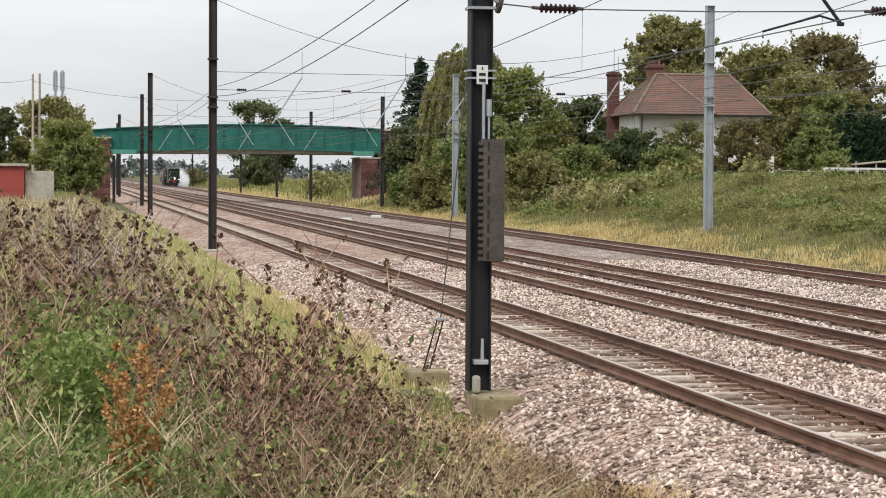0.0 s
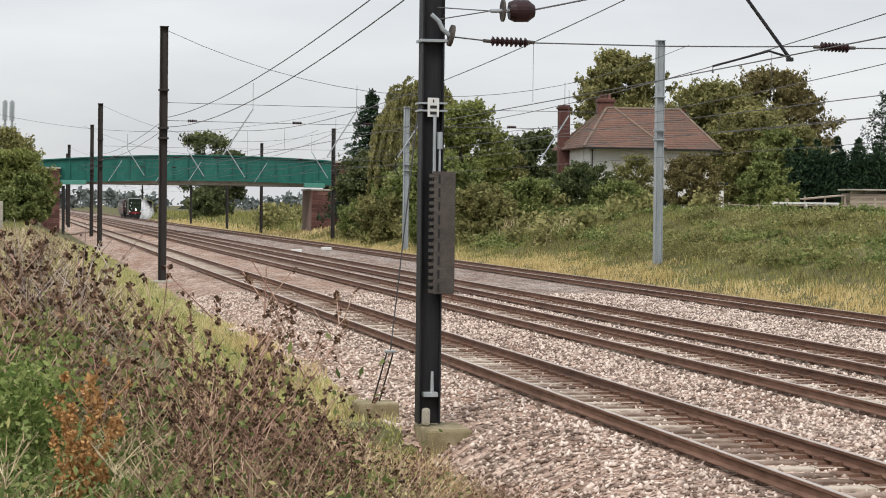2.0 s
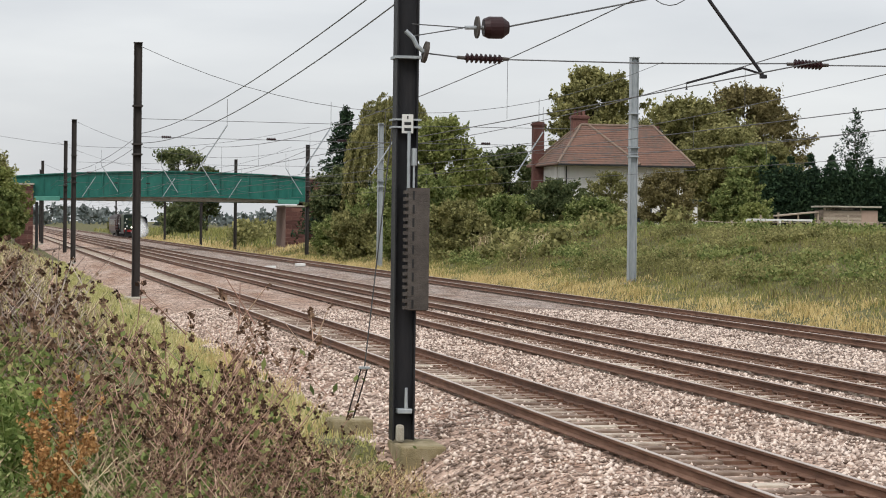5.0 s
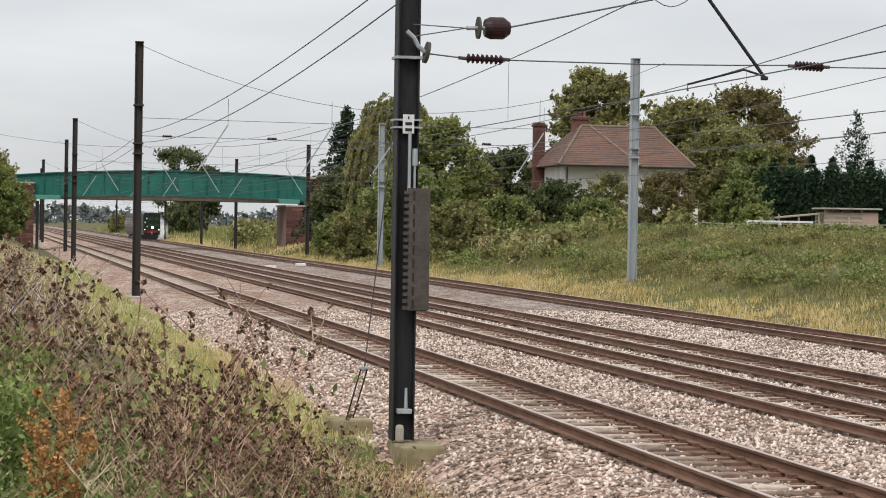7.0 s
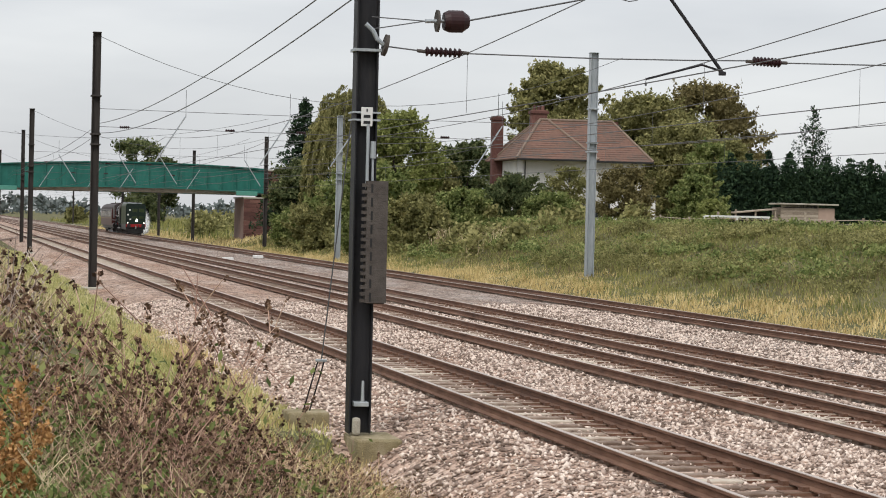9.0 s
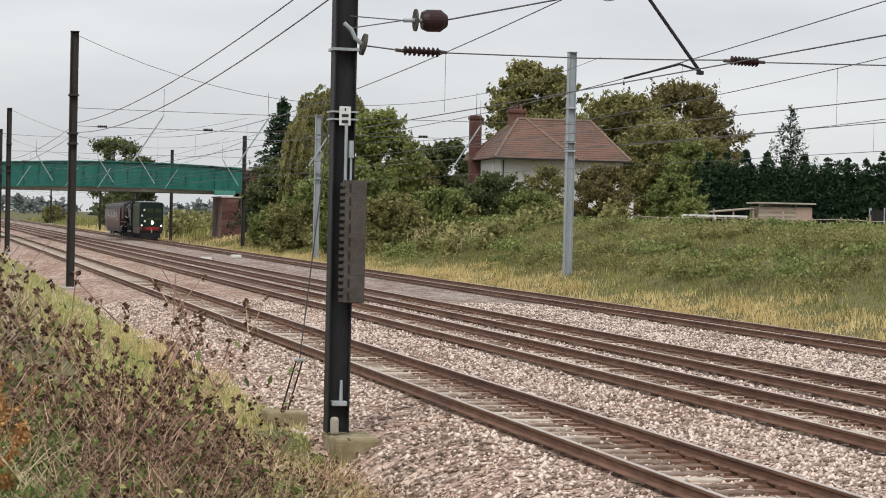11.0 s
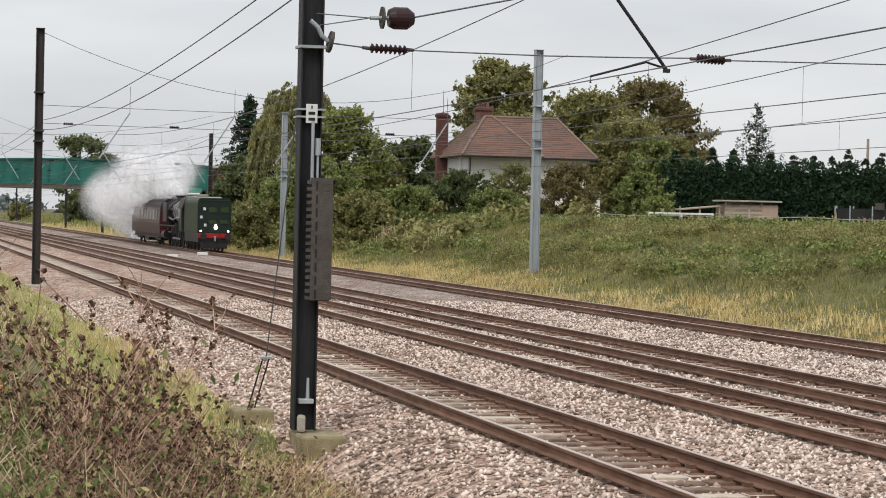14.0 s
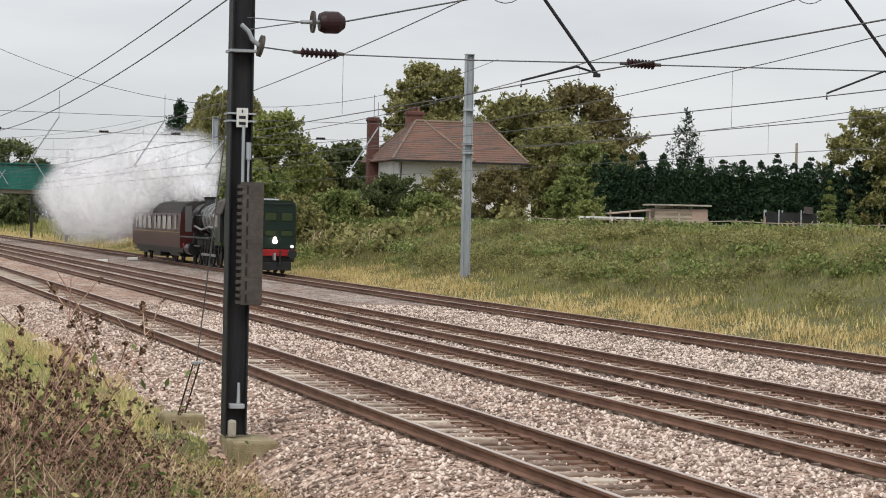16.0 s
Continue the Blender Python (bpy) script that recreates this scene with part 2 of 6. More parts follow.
GRASS_GREEN = leaf_mat("green_grass_blades", (0.125, 0.144, 0.0415), (0.25, 0.253, 0.083), (0.417, 0.373, 0.145), 0.3)
GRASS_YELLOW = leaf_mat("yellow_dry_grass", (0.403, 0.3, 0.123), (0.672, 0.518, 0.238), (0.816, 0.672, 0.37), 0.3)
GRASS_LIME = leaf_mat("yellow_green_grass", (0.3, 0.309, 0.107), (0.53, 0.5, 0.199), (0.761, 0.681, 0.396), 0.3)


# ---- mesh helpers ----
def part(name, bm, material, parent=None, label=""):
    me = bpy.data.meshes.new(name)
    bm.to_mesh(me)
    bm.free()
    me.materials.append(material)
    ob = new(name, me)
    if parent:
        ob.parent = parent
    if label:
        ob["label"] = label
    return ob


def array_part(name, verts, faces, material, parent=None, label="", smooth=False):
    me = bpy.data.meshes.new(name)
    v = np.asarray(verts, dtype=np.float32)
    f = np.asarray(faces, dtype=np.int32)
    k = f.shape[1]
    me.vertices.add(len(v))
    me.vertices.foreach_set("co", v.ravel())
    me.loops.add(f.size)
    me.loops.foreach_set("vertex_index", f.ravel())
    me.polygons.add(len(f))
    me.polygons.foreach_set("loop_start", np.arange(0, f.size, k, dtype=np.int32))
    me.polygons.foreach_set("loop_total", np.full(len(f), k, dtype=np.int32))
    me.update(calc_edges=True)
    me.materials.append(material)
    if smooth:
        me.polygons.foreach_set("use_smooth", np.ones(len(f), dtype=bool))
    ob = new(name, me)
    if parent:
        ob.parent = parent
    if label:
        ob["label"] = label
    return ob


def thing(name, label, category, at=(0, 0, 0), group="", kind="", turn=0):
    ob = new(name)
    ob.matrix_world = pose(*at, 0, 0, turn)
    return tagged(ob, label, category, group, kind)


def box(bm, x0, x1, y0, y1, z0, z1, bevel=0.0):
    r = bmesh.ops.create_cube(bm, size=1.0)
    bmesh.ops.scale(bm, vec=(x1 - x0, y1 - y0, z1 - z0), verts=r["verts"])
    bmesh.ops.translate(bm, vec=((x0 + x1) / 2, (y0 + y1) / 2, (z0 + z1) / 2), verts=r["verts"])
    if bevel:
        es = {e for v in r["verts"] for e in v.link_edges}
        bmesh.ops.bevel(bm, geom=list(es), offset=bevel, segments=2, affect="EDGES", profile=0.5)
    return bm


def cyl(bm, a, b, r0, r1=None, seg=10, caps=True):
    a, b = Vector(a), Vector(b)
    d = b - a
    m = Matrix.Translation((a + b) / 2) @ d.to_track_quat("Z", "Y").to_matrix().to_4x4()
    bmesh.ops.create_cone(bm, cap_ends=caps, segments=seg, radius1=r0, radius2=r0 if r1 is None else r1, depth=d.length, matrix=m)
    return bm


def B():
    return bmesh.new()


def tube(bm, pts, radii, seg):
    """One connected tube along points, with a radius at each of them."""
    pts = [Vector(p) for p in pts]
    rings = []
    for i, p in enumerate(pts):
        d = (pts[min(i + 1, len(pts) - 1)] - pts[max(i - 1, 0)]).normalized()
        u = d.cross(Vector((0.31, 0.17, 0.93)) if abs(d.z) < 0.9 else Vector((1, 0, 0))).normalized()
        w = d.cross(u)
        rings.append([bm.verts.new(p + (u * math.cos(6.2832 * k / seg) + w * math.sin(6.2832 * k / seg)) * radii[i]) for k in range(seg)])
    for a, b in zip(rings, rings[1:]):
        for k in range(seg):
            bm.faces.new((a[k], a[(k + 1) % seg], b[(k + 1) % seg], b[k]))
    bm.faces.new(rings[0][::-1])
    bm.faces.new(rings[-1])
    bmesh.ops.recalc_face_normals(bm, faces=bm.faces)
    return bm


def polyline(bm, pts, r, seg=5):
    pts = [p for i, p in enumerate(pts) if i == 0 or math.dist(p, pts[i - 1]) > 1e-4]
    return tube(bm, pts, [r] * len(pts), seg)


def sag(a, b, drop, n=10):
    return [tuple(a[i] + (b[i] - a[i]) * k / n - (drop * 4 * (k / n) * (1 - k / n) if i == 2 else 0) for i in range(3)) for k in range(n + 1)]


# ---- ground ----
TRACKS = (8.95, 13.38, 16.42, 22.72)


def smooth(a, b, v):
    k = np.clip((v - a) / (b - a), 0, 1)
    return k * k * (3 - 2 * k)


def ground_z(x, y):
    """Height of the land: the near bank, the level trackbed, the far bank and the gardens on top of it."""
    x, y = np.asarray(x, float), np.asarray(y, float)
    near = 1.25 - 1.75 * smooth(0.2, 5.6, x) + 0.25 * smooth(60, 140, y) * (1 - smooth(1.5, 5, x)) - 0.35 * smooth(60, 150, y) * (1 - smooth(2, 5, x))
    bed = -0.5 + 0.26 * smooth(5.7, 7.6, x) - 0.25 * smooth(24.4, 25.6, x)
    rise = smooth(26.0, 39.0, x)
    far = 3.12 * rise * (1 - 0.72 * smooth(205, 250, y)) + 0.35 * smooth(25.6, 27.5, x) * (1 - smooth(100, 150, y)) * (1 - rise)
    z = np.where(x < 5.7, near, bed + far)
    bump = 0.10 * np.sin(x * 0.9 + y * 0.23) * np.sin(y * 0.31 - x * 0.4)
    z = z - 0.45 * np.exp(-((x - 5.55) / 0.75) ** 2) * smooth(20, 26, y) * (1 - smooth(30.4, 31.6, y))
    return z + bump * (np.clip((5.0 - x) / 3, 0, 1) + np.clip((x - 28) / 5, 0, 1))


def grid_mesh(name, xs, ys, zf, material, label, category):
    gx, gy = np.meshgrid(xs, ys)
    v = np.stack([gx, gy, zf(gx, gy)], -1).reshape(-1, 3)
    nx, ny = len(xs), len(ys)
    i = (np.arange(ny - 1)[:, None] * nx + np.arange(nx - 1)[None, :]).ravel()
    f = np.stack([i, i + 1, i + nx + 1, i + nx], 1)
    return tagged(array_part(name, v, f, material, smooth=True), label, category, kind="structure")


grid_mesh("ground", np.concatenate([[-3000, -1000, -300, -100, -40, -15], np.arange(-8, 60, 0.5), [65, 75, 90, 110, 150, 300, 1000, 3000]]),
          np.concatenate([[-400, -100, -30], np.arange(-8, 60, 0.5), np.arange(60, 260, 2.5), [270, 300, 350, 450, 700, 1200, 3500]]),
          lambda x, y: ground_z(x, y) - 0.03 * ((x > 6) & (x < 25)), GRASS_GROUND, "rough grassy ground with a bank on each side of the line", "ground")
ballast = grid_mesh("ballast_bed", np.concatenate([np.arange(5.45, 8, 0.25), np.arange(8, 24.5, 0.5), [24.6, 25.2, 25.7]]), np.concatenate([np.arange(8, 40, 0.5), np.arange(40, 120, 1.0), np.arange(120, 1500, 20)]),
                    lambda x, y: ground_z(x, y) + 0.02 - 0.10 * ((x < 5.5) | (x > 25.6)), BALLAST, "pinkish grey crushed stone ballast under four tracks", "ballast")


# ---- tracks ----
def rail_mesh(bm, x, y0, y1):
    prof = [(-0.07, -0.159), (0.07, -0.159), (0.07, -0.145), (0.012, -0.12), (0.010, -0.05), (0.036, -0.035), (0.036, -0.006), (-0.036, -0.006), (-0.036, -0.035), (-0.010, -0.05), (-0.012, -0.12), (-0.07, -0.145)]
    ring = [[bm.verts.new((x + a, y, b)) for a, b in prof] for y in (y0, y1)]
    n = len(prof)
    for i in range(n):
        bm.faces.new((ring[0][i], ring[0][(i + 1) % n], ring[1][(i + 1) % n], ring[1][i]))
    bm.faces.new(ring[0][::-1])
    bm.faces.new(ring[1])
    return bm


def sleeper_mesh():
    bm = B()
    for x0, x1, dz in ((-0.77, -0.35, 0), (-0.35, 0.35, -0.015), (0.35, 0.77, 0)):
        box(bm, x0, x1, -0.12, 0.12, -0.26, -0.165 + dz, 0.012)
    for s in (-0.752, 0.752):
        for o in ((-0.115,) if s > 0 else (0.115,)):
            k = len(bm.faces)
            box(bm, s + o - 0.04, s + o + 0.04, -0.07, 0.07, -0.168, -0.115)
            bm.faces.ensure_lookup_table()
            for q in bm.faces[k:]:
                q.material_index = 1
    me = bpy.data.meshes.new("sleeper")
    bm.to_mesh(me)
    bm.free()
    me.materials.append(SLEEPER)
    me.materials.append(RAIL)
    return me


SLEEPER_MESH = sleeper_mesh()
GAP = 0.60


def track(x, near_count, label):
    t = thing("railway_track", label, "railway track", (x, 0, 0), "four parallel tracks", "structure")
    for s in (-0.752, 0.752):
        part("rail", rail_mesh(B(), s, 8, 1500), RAIL, t, "rust-brown steel rail")
        part("rail_head", box(B(), s - 0.033, s + 0.033, 8, 1500, -0.0055, 0.002), RAIL_TOP, t, "worn shiny rail head")
    start = 1.75 * x
    for i in range(near_count):
        o = new("sleeper", SLEEPER_MESH)
        o.parent = t
        o.matrix_basis = pose(random.uniform(-0.02, 0.02), start + i * GAP, random.uniform(-0.012, 0.004), 0, 0, random.uniform(-0.4, 0.4))
    v, f = [], []
    y = start + near_count * GAP
    while y < 420:
        k = len(v)
        v += [(a, y + b, c) for a in (-0.77, 0.77) for b in (-0.12, 0.12) for c in (-0.26, -0.17)]
        f += [(k, k + 1, k + 3, k + 2), (k + 4, k + 6, k + 7, k + 5), (k + 1, k + 5, k + 7, k + 3), (k, k + 4, k + 5, k + 1), (k + 2, k + 3, k + 7, k + 6)]
        y += GAP
    tagged(array_part("far_sleepers", v, f, SLEEPER, t), kind="stuff")
    return t


track(TRACKS[0], 130, "near railway track with rusty rails and pale concrete sleepers")
track(TRACKS[1], 100, "second railway track with rusty rails in pink ballast")
track(TRACKS[2], 80, "third railway track close beside the second one")
track(TRACKS[3], 60, "far railway track that carries the steam train")


# ---- catenary masts ----
def h_mast(name, x, y, z0, z1, material, label, w=0.31, d=0.31, turn=0, extras=True):
    m = thing(name, label, "catenary mast", (x, y, z0), "masts beside the line", "", turn)
    bm = B()
    h = z1 - z0
    box(bm, -w / 2, -w / 2 + 0.022, -d / 2, d / 2, 0, h, 0.003)
    box(bm, w / 2 - 0.022, w / 2, -d / 2, d / 2, 0, h, 0.003)
    box(bm, -w / 2 + 0.02, w / 2 - 0.02, -0.009, 0.009, 0, h)
    part("column", bm, material, m)
    if extras:
        part("cap", box(B(), -w / 2 - 0.02, w / 2 + 0.02, -d / 2 - 0.02, d / 2 + 0.02, h, h + 0.04, 0.01), material, m)
        for zz in (h * 0.56, h * 0.60, h * 0.75):
            part("clamp", box(B(), -w / 2 - 0.05, w / 2 + 0.05, -d / 2 - 0.05, d / 2 + 0.05, zz, zz + 0.07, 0.01), material, m)
    part("footing", box(B(), -0.45, 0.45, -0.45, 0.45, -0.45, 0.04, 0.05), CONCRETE, m, "weathered concrete footing")
    return m


near_mast = thing("catenary_mast", "dark steel mast with a stack of balance weights", "catenary mast", (6.0, 31.15, -0.35), "masts beside the line")
bm = B()
box(bm, -0.165, -0.143, -0.155, 0.155, 0, 9.6, 0.003)
box(bm, 0.143, 0.165, -0.155, 0.155, 0, 9.6, 0.003)
box(bm, -0.145, 0.145, -0.01, 0.01, 0, 9.6)
part("column", bm, DARK_STEEL, near_mast)
part("footing", box(B(), -0.14, 0.54, -0.7, 0.4, -0.95, -0.03, 0.04), MOSSY, near_mast, "square concrete footing with a pale rim")


LMASTS = ((6.04, 90.65, -0.4, 10.25, 0.33), (6.1, 161.0, -0.4, 10.2, 0.36), (7.0, 205.0, -0.4, 10.2, 0.34), (6.6, 277.0, -0.3, 10.2, 0.36), (6.9, 300.0, -0.3, 9.6, 0.34), (6.6, 360.0, -0.3, 10.0, 0.34))
for x, y, z0, z1, w in LMASTS:
    h_mast("catenary_mast", x, y, z0, z1, BROWN_STEEL, "weathered brown steel catenary mast beside the near track", w, w)
for x, y, z0, z1, w, mt in ((29.0, 95.0, 0.2, 10.6, 0.36, GALV), (27.5, 152.0, -0.4, 10.0, 0.38, GALV)):
    h_mast("catenary_mast", x, y, z0, z1, mt, "pale galvanised steel catenary mast at the foot of the bank", w, w)
for x, y, z0, z1 in ((28.5, 195.0, -0.5, 9.9), (27.2, 242.0, -0.4, 9.8), (27.5, 285.0, -0.4, 9.6), (27.5, 345.0, -0.4, 9.6), (27.5, 410.0, -0.3, 9.6), (7.0, 430.0, -0.3, 9.6), (27.5, 480.0, -0.3, 9.6)):
    h_mast("catenary_mast", x, y, z0, z1, BROWN_STEEL, "dark brown steel catenary mast beside the far track", 0.33, 0.33)

# ---- overbridge ----
bridge = thing("road_bridge", "green riveted plate girder bridge on brick abutments", "bridge", (0, 225, 0))
XL, XR = 2.4, 32.7


def hog(x):
    k = (x - XL) / (XR - XL)
    return 0.55 * 4 * k * (1 - k) + 0.35 * k


bm = B()
N = 30
for y0, y1 in ((-0.06, 0.06),):
    for i in range(N):
        xa, xb = XL + (XR - XL) * i / N, XL + (XR - XL) * (i + 1) / N
        vs = []
        for y in (y0, y1):
            vs.append([bm.verts.new(p) for p in ((xa, y, 4.85 + hog(xa) * 0.8), (xb, y, 4.85 + hog(xb) * 0.8), (xb, y, 7.15 + hog(xb)), (xa, y, 7.15 + hog(xa)))])
        bm.faces.new(vs[0][::-1])
        bm.faces.new(vs[1])
        for j in range(4):
            bm.faces.new((vs[0][j], vs[0][(j + 1) % 4], vs[1][(j + 1) % 4], vs[1][j]))
bmesh.ops.remove_doubles(bm, verts=bm.verts, dist=0.001)
girder_me = bm
part("girder", girder_me, GREEN_STEEL, bridge)
for z, hh, lab in ((7.15, 0.12, "top_flange"), (4.73, 0.14, "bottom_flange")):
    bm = B()
    for i in range(N):
        xa, xb = XL + (XR - XL) * i / N, XL + (XR - XL) * (i + 1) / N
        k = 1.0 if z > 6 else 0.8
        a, b = z + hog(xa) * k, z + hog(xb) * k
        vs = [bm.verts.new(p) for p in ((xa, -0.3, a), (xb, -0.3, b), (xb, 0.25, b), (xa, 0.25, a), (xa, -0.3, a + hh), (xb, -0.3, b + hh), (xb, 0.25, b + hh), (xa, 0.25, a + hh))]
        for q in ((0, 3, 2, 1), (4, 5, 6, 7), (0, 1, 5, 4), (2, 3, 7, 6), (1, 2, 6, 5), (3, 0, 4, 7)):
            bm.faces.new([vs[j] for j in q])
    bmesh.ops.remove_doubles(bm, verts=bm.verts, dist=0.001)
    part(lab, bm, GREEN_STEEL, bridge)
for i in range(1, 20):
    x = XL + (XR - XL) * i / 20
    part("stiffener", box(B(), x - 0.05, x + 0.05, -0.22, -0.05, 4.86 + hog(x) * 0.8, 7.16 + hog(x)), GREEN_STEEL, bridge)
part("deck", box(B(), XL - 6, XR + 6, 0.3, 6.2, 4.9, 5.3), CONCRETE, bridge, "concrete deck behind the girder")
part("far_girder", box(B(), XL, XR, 6.2, 6.4, 4.85, 7.4), GREEN_STEEL, bridge)
for x0, x1 in ((4.5, 7.1), (29.7, 31.9)):
    part("end_bracket", box(B(), x0, x1, -0.9, -0.3, 4.75, 5.2, 0.04), PALE_GREEN, bridge, "pale green walkway bracket")


def brick_block(name, x0, x1, y0, y1, z0, z1, parent, label, course=0.45, length=1.3, cap=True):
    """A brickwork pier in courses that stand proud of its mortar core on the faces towards the line."""
    core = part(name, box(B(), x0 + 0.05, x1 - 0.05, y0 + 0.05, y1 - 0.05, z0, z1 - 0.02), MORTAR, parent, label)
    meshes = {}
    z, row = z0, 0
    while z < z1 - 0.05:
        zh = min(course, z1 - z) - 0.03
        x = x0 - (length / 2 if row % 2 else 0)
        while x < x1 - 0.02:
            a, b = max(x, x0), min(x + length, x1) - 0.03
            if b - a > 0.08:
                key = (round(b - a, 2), round(zh, 2))
                if key not in meshes:
                    m = bpy.data.meshes.new("brick")
                    q = box(B(), 0, b - a, 0, 0.10, 0, zh, 0.01)
                    q.to_mesh(m)
                    q.free()
                    m.materials.append(BRICK)
                    meshes[key] = m
                o = new("brick", meshes[key])
                o.parent = core
                o.matrix_basis = pose(a, y0 + random.uniform(-0.012, 0.012), z)
            x += length
        z += course
        row += 1
    if cap:
        part("coping", box(B(), x0 - 0.08, x1 + 0.08, y0 - 0.08, y1 + 0.08, z1, z1 + 0.16, 0.02), CONCRETE, core, "stone coping")
    return core


brick_block("abutment", 2.6, 4.45, -0.7, 7.0, -1.0, 6.35, bridge, "red brick abutment")
brick_block("abutment", 30.5, 32.9, -0.9, 7.0, -1.0, 4.45, bridge, "red brick abutment")
brick_block("wing_wall", 32.75, 35.4, 0.2, 7.0, -1.0, 7.4, bridge, "red brick wing wall beside the girder end")
# dark upright beside the abutment, added as a plain black post
part("recess_post", box(B(), 4.65, 4.95, -0.5, 0.2, -0.5, 4.6), BLACK, bridge, "black post beside the abutment")


# ---- house ----
house = thing("house", "white rendered cottage with a red-brown hipped tile roof", "house", (48.95, 164.8, 2.9), turn=-2.4)
house.scale = (0.91, 1, 1)
part("wall", box(B(), -5.6, 5.8, -1.0, 7.2, -0.8, 4.75, 0.03), WALL_WHITE, house, "white rendered wall")
part("front_wing", box(B(), -5.5, 0.0, -3.1, -0.95, -0.8, 4.7, 0.03), WALL_WHITE, house, "white rendered front wing")


HIP_TILE = ramp_mat("lichen_grey_hip_tile", [(0.15, 0.11, 0.085), (0.26, 0.19, 0.145)], 2, 0.9)


def hip_roof(name, x0, x1, y0, y1, z0, z1, ra, rb, ry, parent, label):
    """Overlapping courses of tiles over four hipped slopes, each course a piece of its own on the boarding."""
    slopes = (((x0, y0), (x1, y0), (rb, ry), (ra, ry)), ((x1, y1), (x0, y1), (ra, ry), (rb, ry)), ((x0, y1), (x0, y0), (ra, ry), (ra, ry)), ((x1, y0), (x1, y1), (rb, ry), (rb, ry)))
    bm = B()
    eaves = [bm.verts.new((x, y, z0 - 0.03)) for x, y in ((x0, y0), (x1, y0), (x1, y1), (x0, y1))]
    ra_v, rb_v = bm.verts.new((ra, ry, z1 - 0.05)), bm.verts.new((rb, ry, z1 - 0.05))
    for q in ((eaves[0], eaves[1], rb_v, ra_v), (eaves[2], eaves[3], ra_v, rb_v), (eaves[3], eaves[0], ra_v), (eaves[1], eaves[2], rb_v), tuple(eaves[::-1])):
        bm.faces.new(q)
    roof = part(name, bm, TILE, parent, label)
    rows = 18
    for a, b, c, d in slopes:
        for i in range(rows):
            k0, k1 = i / rows, (i + 1.25) / rows
            la = lambda p, q, k: (p[0] + (q[0] - p[0]) * min(k, 0.995), p[1] + (q[1] - p[1]) * min(k, 0.995))
            p0, p1, p2, p3 = la(a, d, k0), la(b, c, k0), la(b, c, k1), la(a, d, k1)
            za, zb = z0 + (z1 - z0) * k0 + 0.05, z0 + (z1 - z0) * min(1, k1)
            q = B()
            w = [q.verts.new(v) for v in ((*p0, za), (*p1, za), (*p2, zb), (*p3, zb), (*p0, za - 0.05), (*p1, za - 0.05), (*p2, zb - 0.05), (*p3, zb - 0.05))]
            for f in ((0, 1, 2, 3), (4, 5, 1, 0), (5, 6, 2, 1), (7, 4, 0, 3)):
                q.faces.new([w[j] for j in f])
            part("tile_course", q, TILE, roof)
    for x, y in ((x0, y0), (x1, y0), (x1, y1), (x0, y1)):
        part("hip_tiles", cyl(B(), (x, y, z0 + 0.06), (ra if x == x0 else rb, ry, z1 + 0.06), 0.11, seg=8), HIP_TILE, roof, "paler mortar-bedded hip tiles")
    part("ridge_tiles", cyl(B(), (ra, ry, z1 + 0.06), (rb, ry, z1 + 0.06), 0.12, seg=8), HIP_TILE, roof, "paler ridge tiles")
    return roof


hip_roof("roof", -6.2, 6.5, -1.9, 8.0, 4.75, 8.05, -2.6, 4.2, 3.1, house, "red-brown tiled hipped roof")
hip_roof("wing_roof", -6.4, 0.8, -4.6, 4.4, 4.72, 7.95, -3.1, -2.4, 0.6, house, "tiled hipped roof of the front wing")
for x0, x1, y0, y1, z in ((-6.4, 0.8, -4.72, -4.6, 4.6), (0.8, 6.5, -2.02, -1.9, 4.63)):
    part("gutter", box(B(), x0, x1, y0, y1, z, z + 0.14, 0.02), BLACK, house, "dark eaves gutter")
ch = part("chimney", box(B(), -3.7, -2.35, 1.0, 2.0, 6.6, 8.8, 0.02), BRICK, house, "broad red brick chimney stack")
part("chimney_cap", box(B(), -3.82, -2.23, 0.88, 2.12, 8.5, 8.72, 0.02), BRICK, ch)
for dx in (-3.4, -3.0, -2.65):
    part("chimney_pot", cyl(B(), (dx, 1.5, 8.8), (dx, 1.5, 9.2), 0.16, 0.13, 10), BRICK, ch, "clay chimney pot")
ch = part("chimney", box(B(), -6.55, -5.58, 3.9, 4.7, -0.8, 8.35, 0.02), BRICK, house, "tall slender brick chimney on the gable side")
part("chimney_cap", box(B(), -6.65, -5.48, 3.82, 4.78, 8.02, 8.2, 0.02), BRICK, ch)
part("aerial", cyl(B(), (-6.0, 4.3, 8.35), (-6.0, 4.3, 10.2), 0.025, 0.02, 6), DARK_STEEL, ch, "thin aerial rod")
ch = part("chimney", box(B(), 5.0, 5.8, 6.6, 7.4, 4.0, 8.3, 0.02), BRICK, house, "brick chimney behind the roof")
part("extension", box(B(), 5.8, 7.4, 0.0, 5.0, -0.8, 2.0, 0.03), WALL_WHITE, house, "low white lean-to")
part("extension_roof", box(B(), 5.82, 7.7, -0.3, 5.2, 2.0, 2.16, 0.03), TENDER_END, house, "flat dark lean-to roof")
for x, y, z, w in ((2.2, -1.0, 0.2, 1.6),):
    w0 = part("window", box(B(), x - w / 2, x + w / 2, y - 0.05, y + 0.05, z, z + 1.25), WHITE_PLATE, house, "white window frame")
    for s in (-1, 1):
        part("pane", box(B(), x + (0.04 if s > 0 else -w / 2 + 0.07), x + (w / 2 - 0.07 if s > 0 else -0.04), y - 0.062, y - 0.05, z + 0.08, z + 1.17), GLASS, w0)
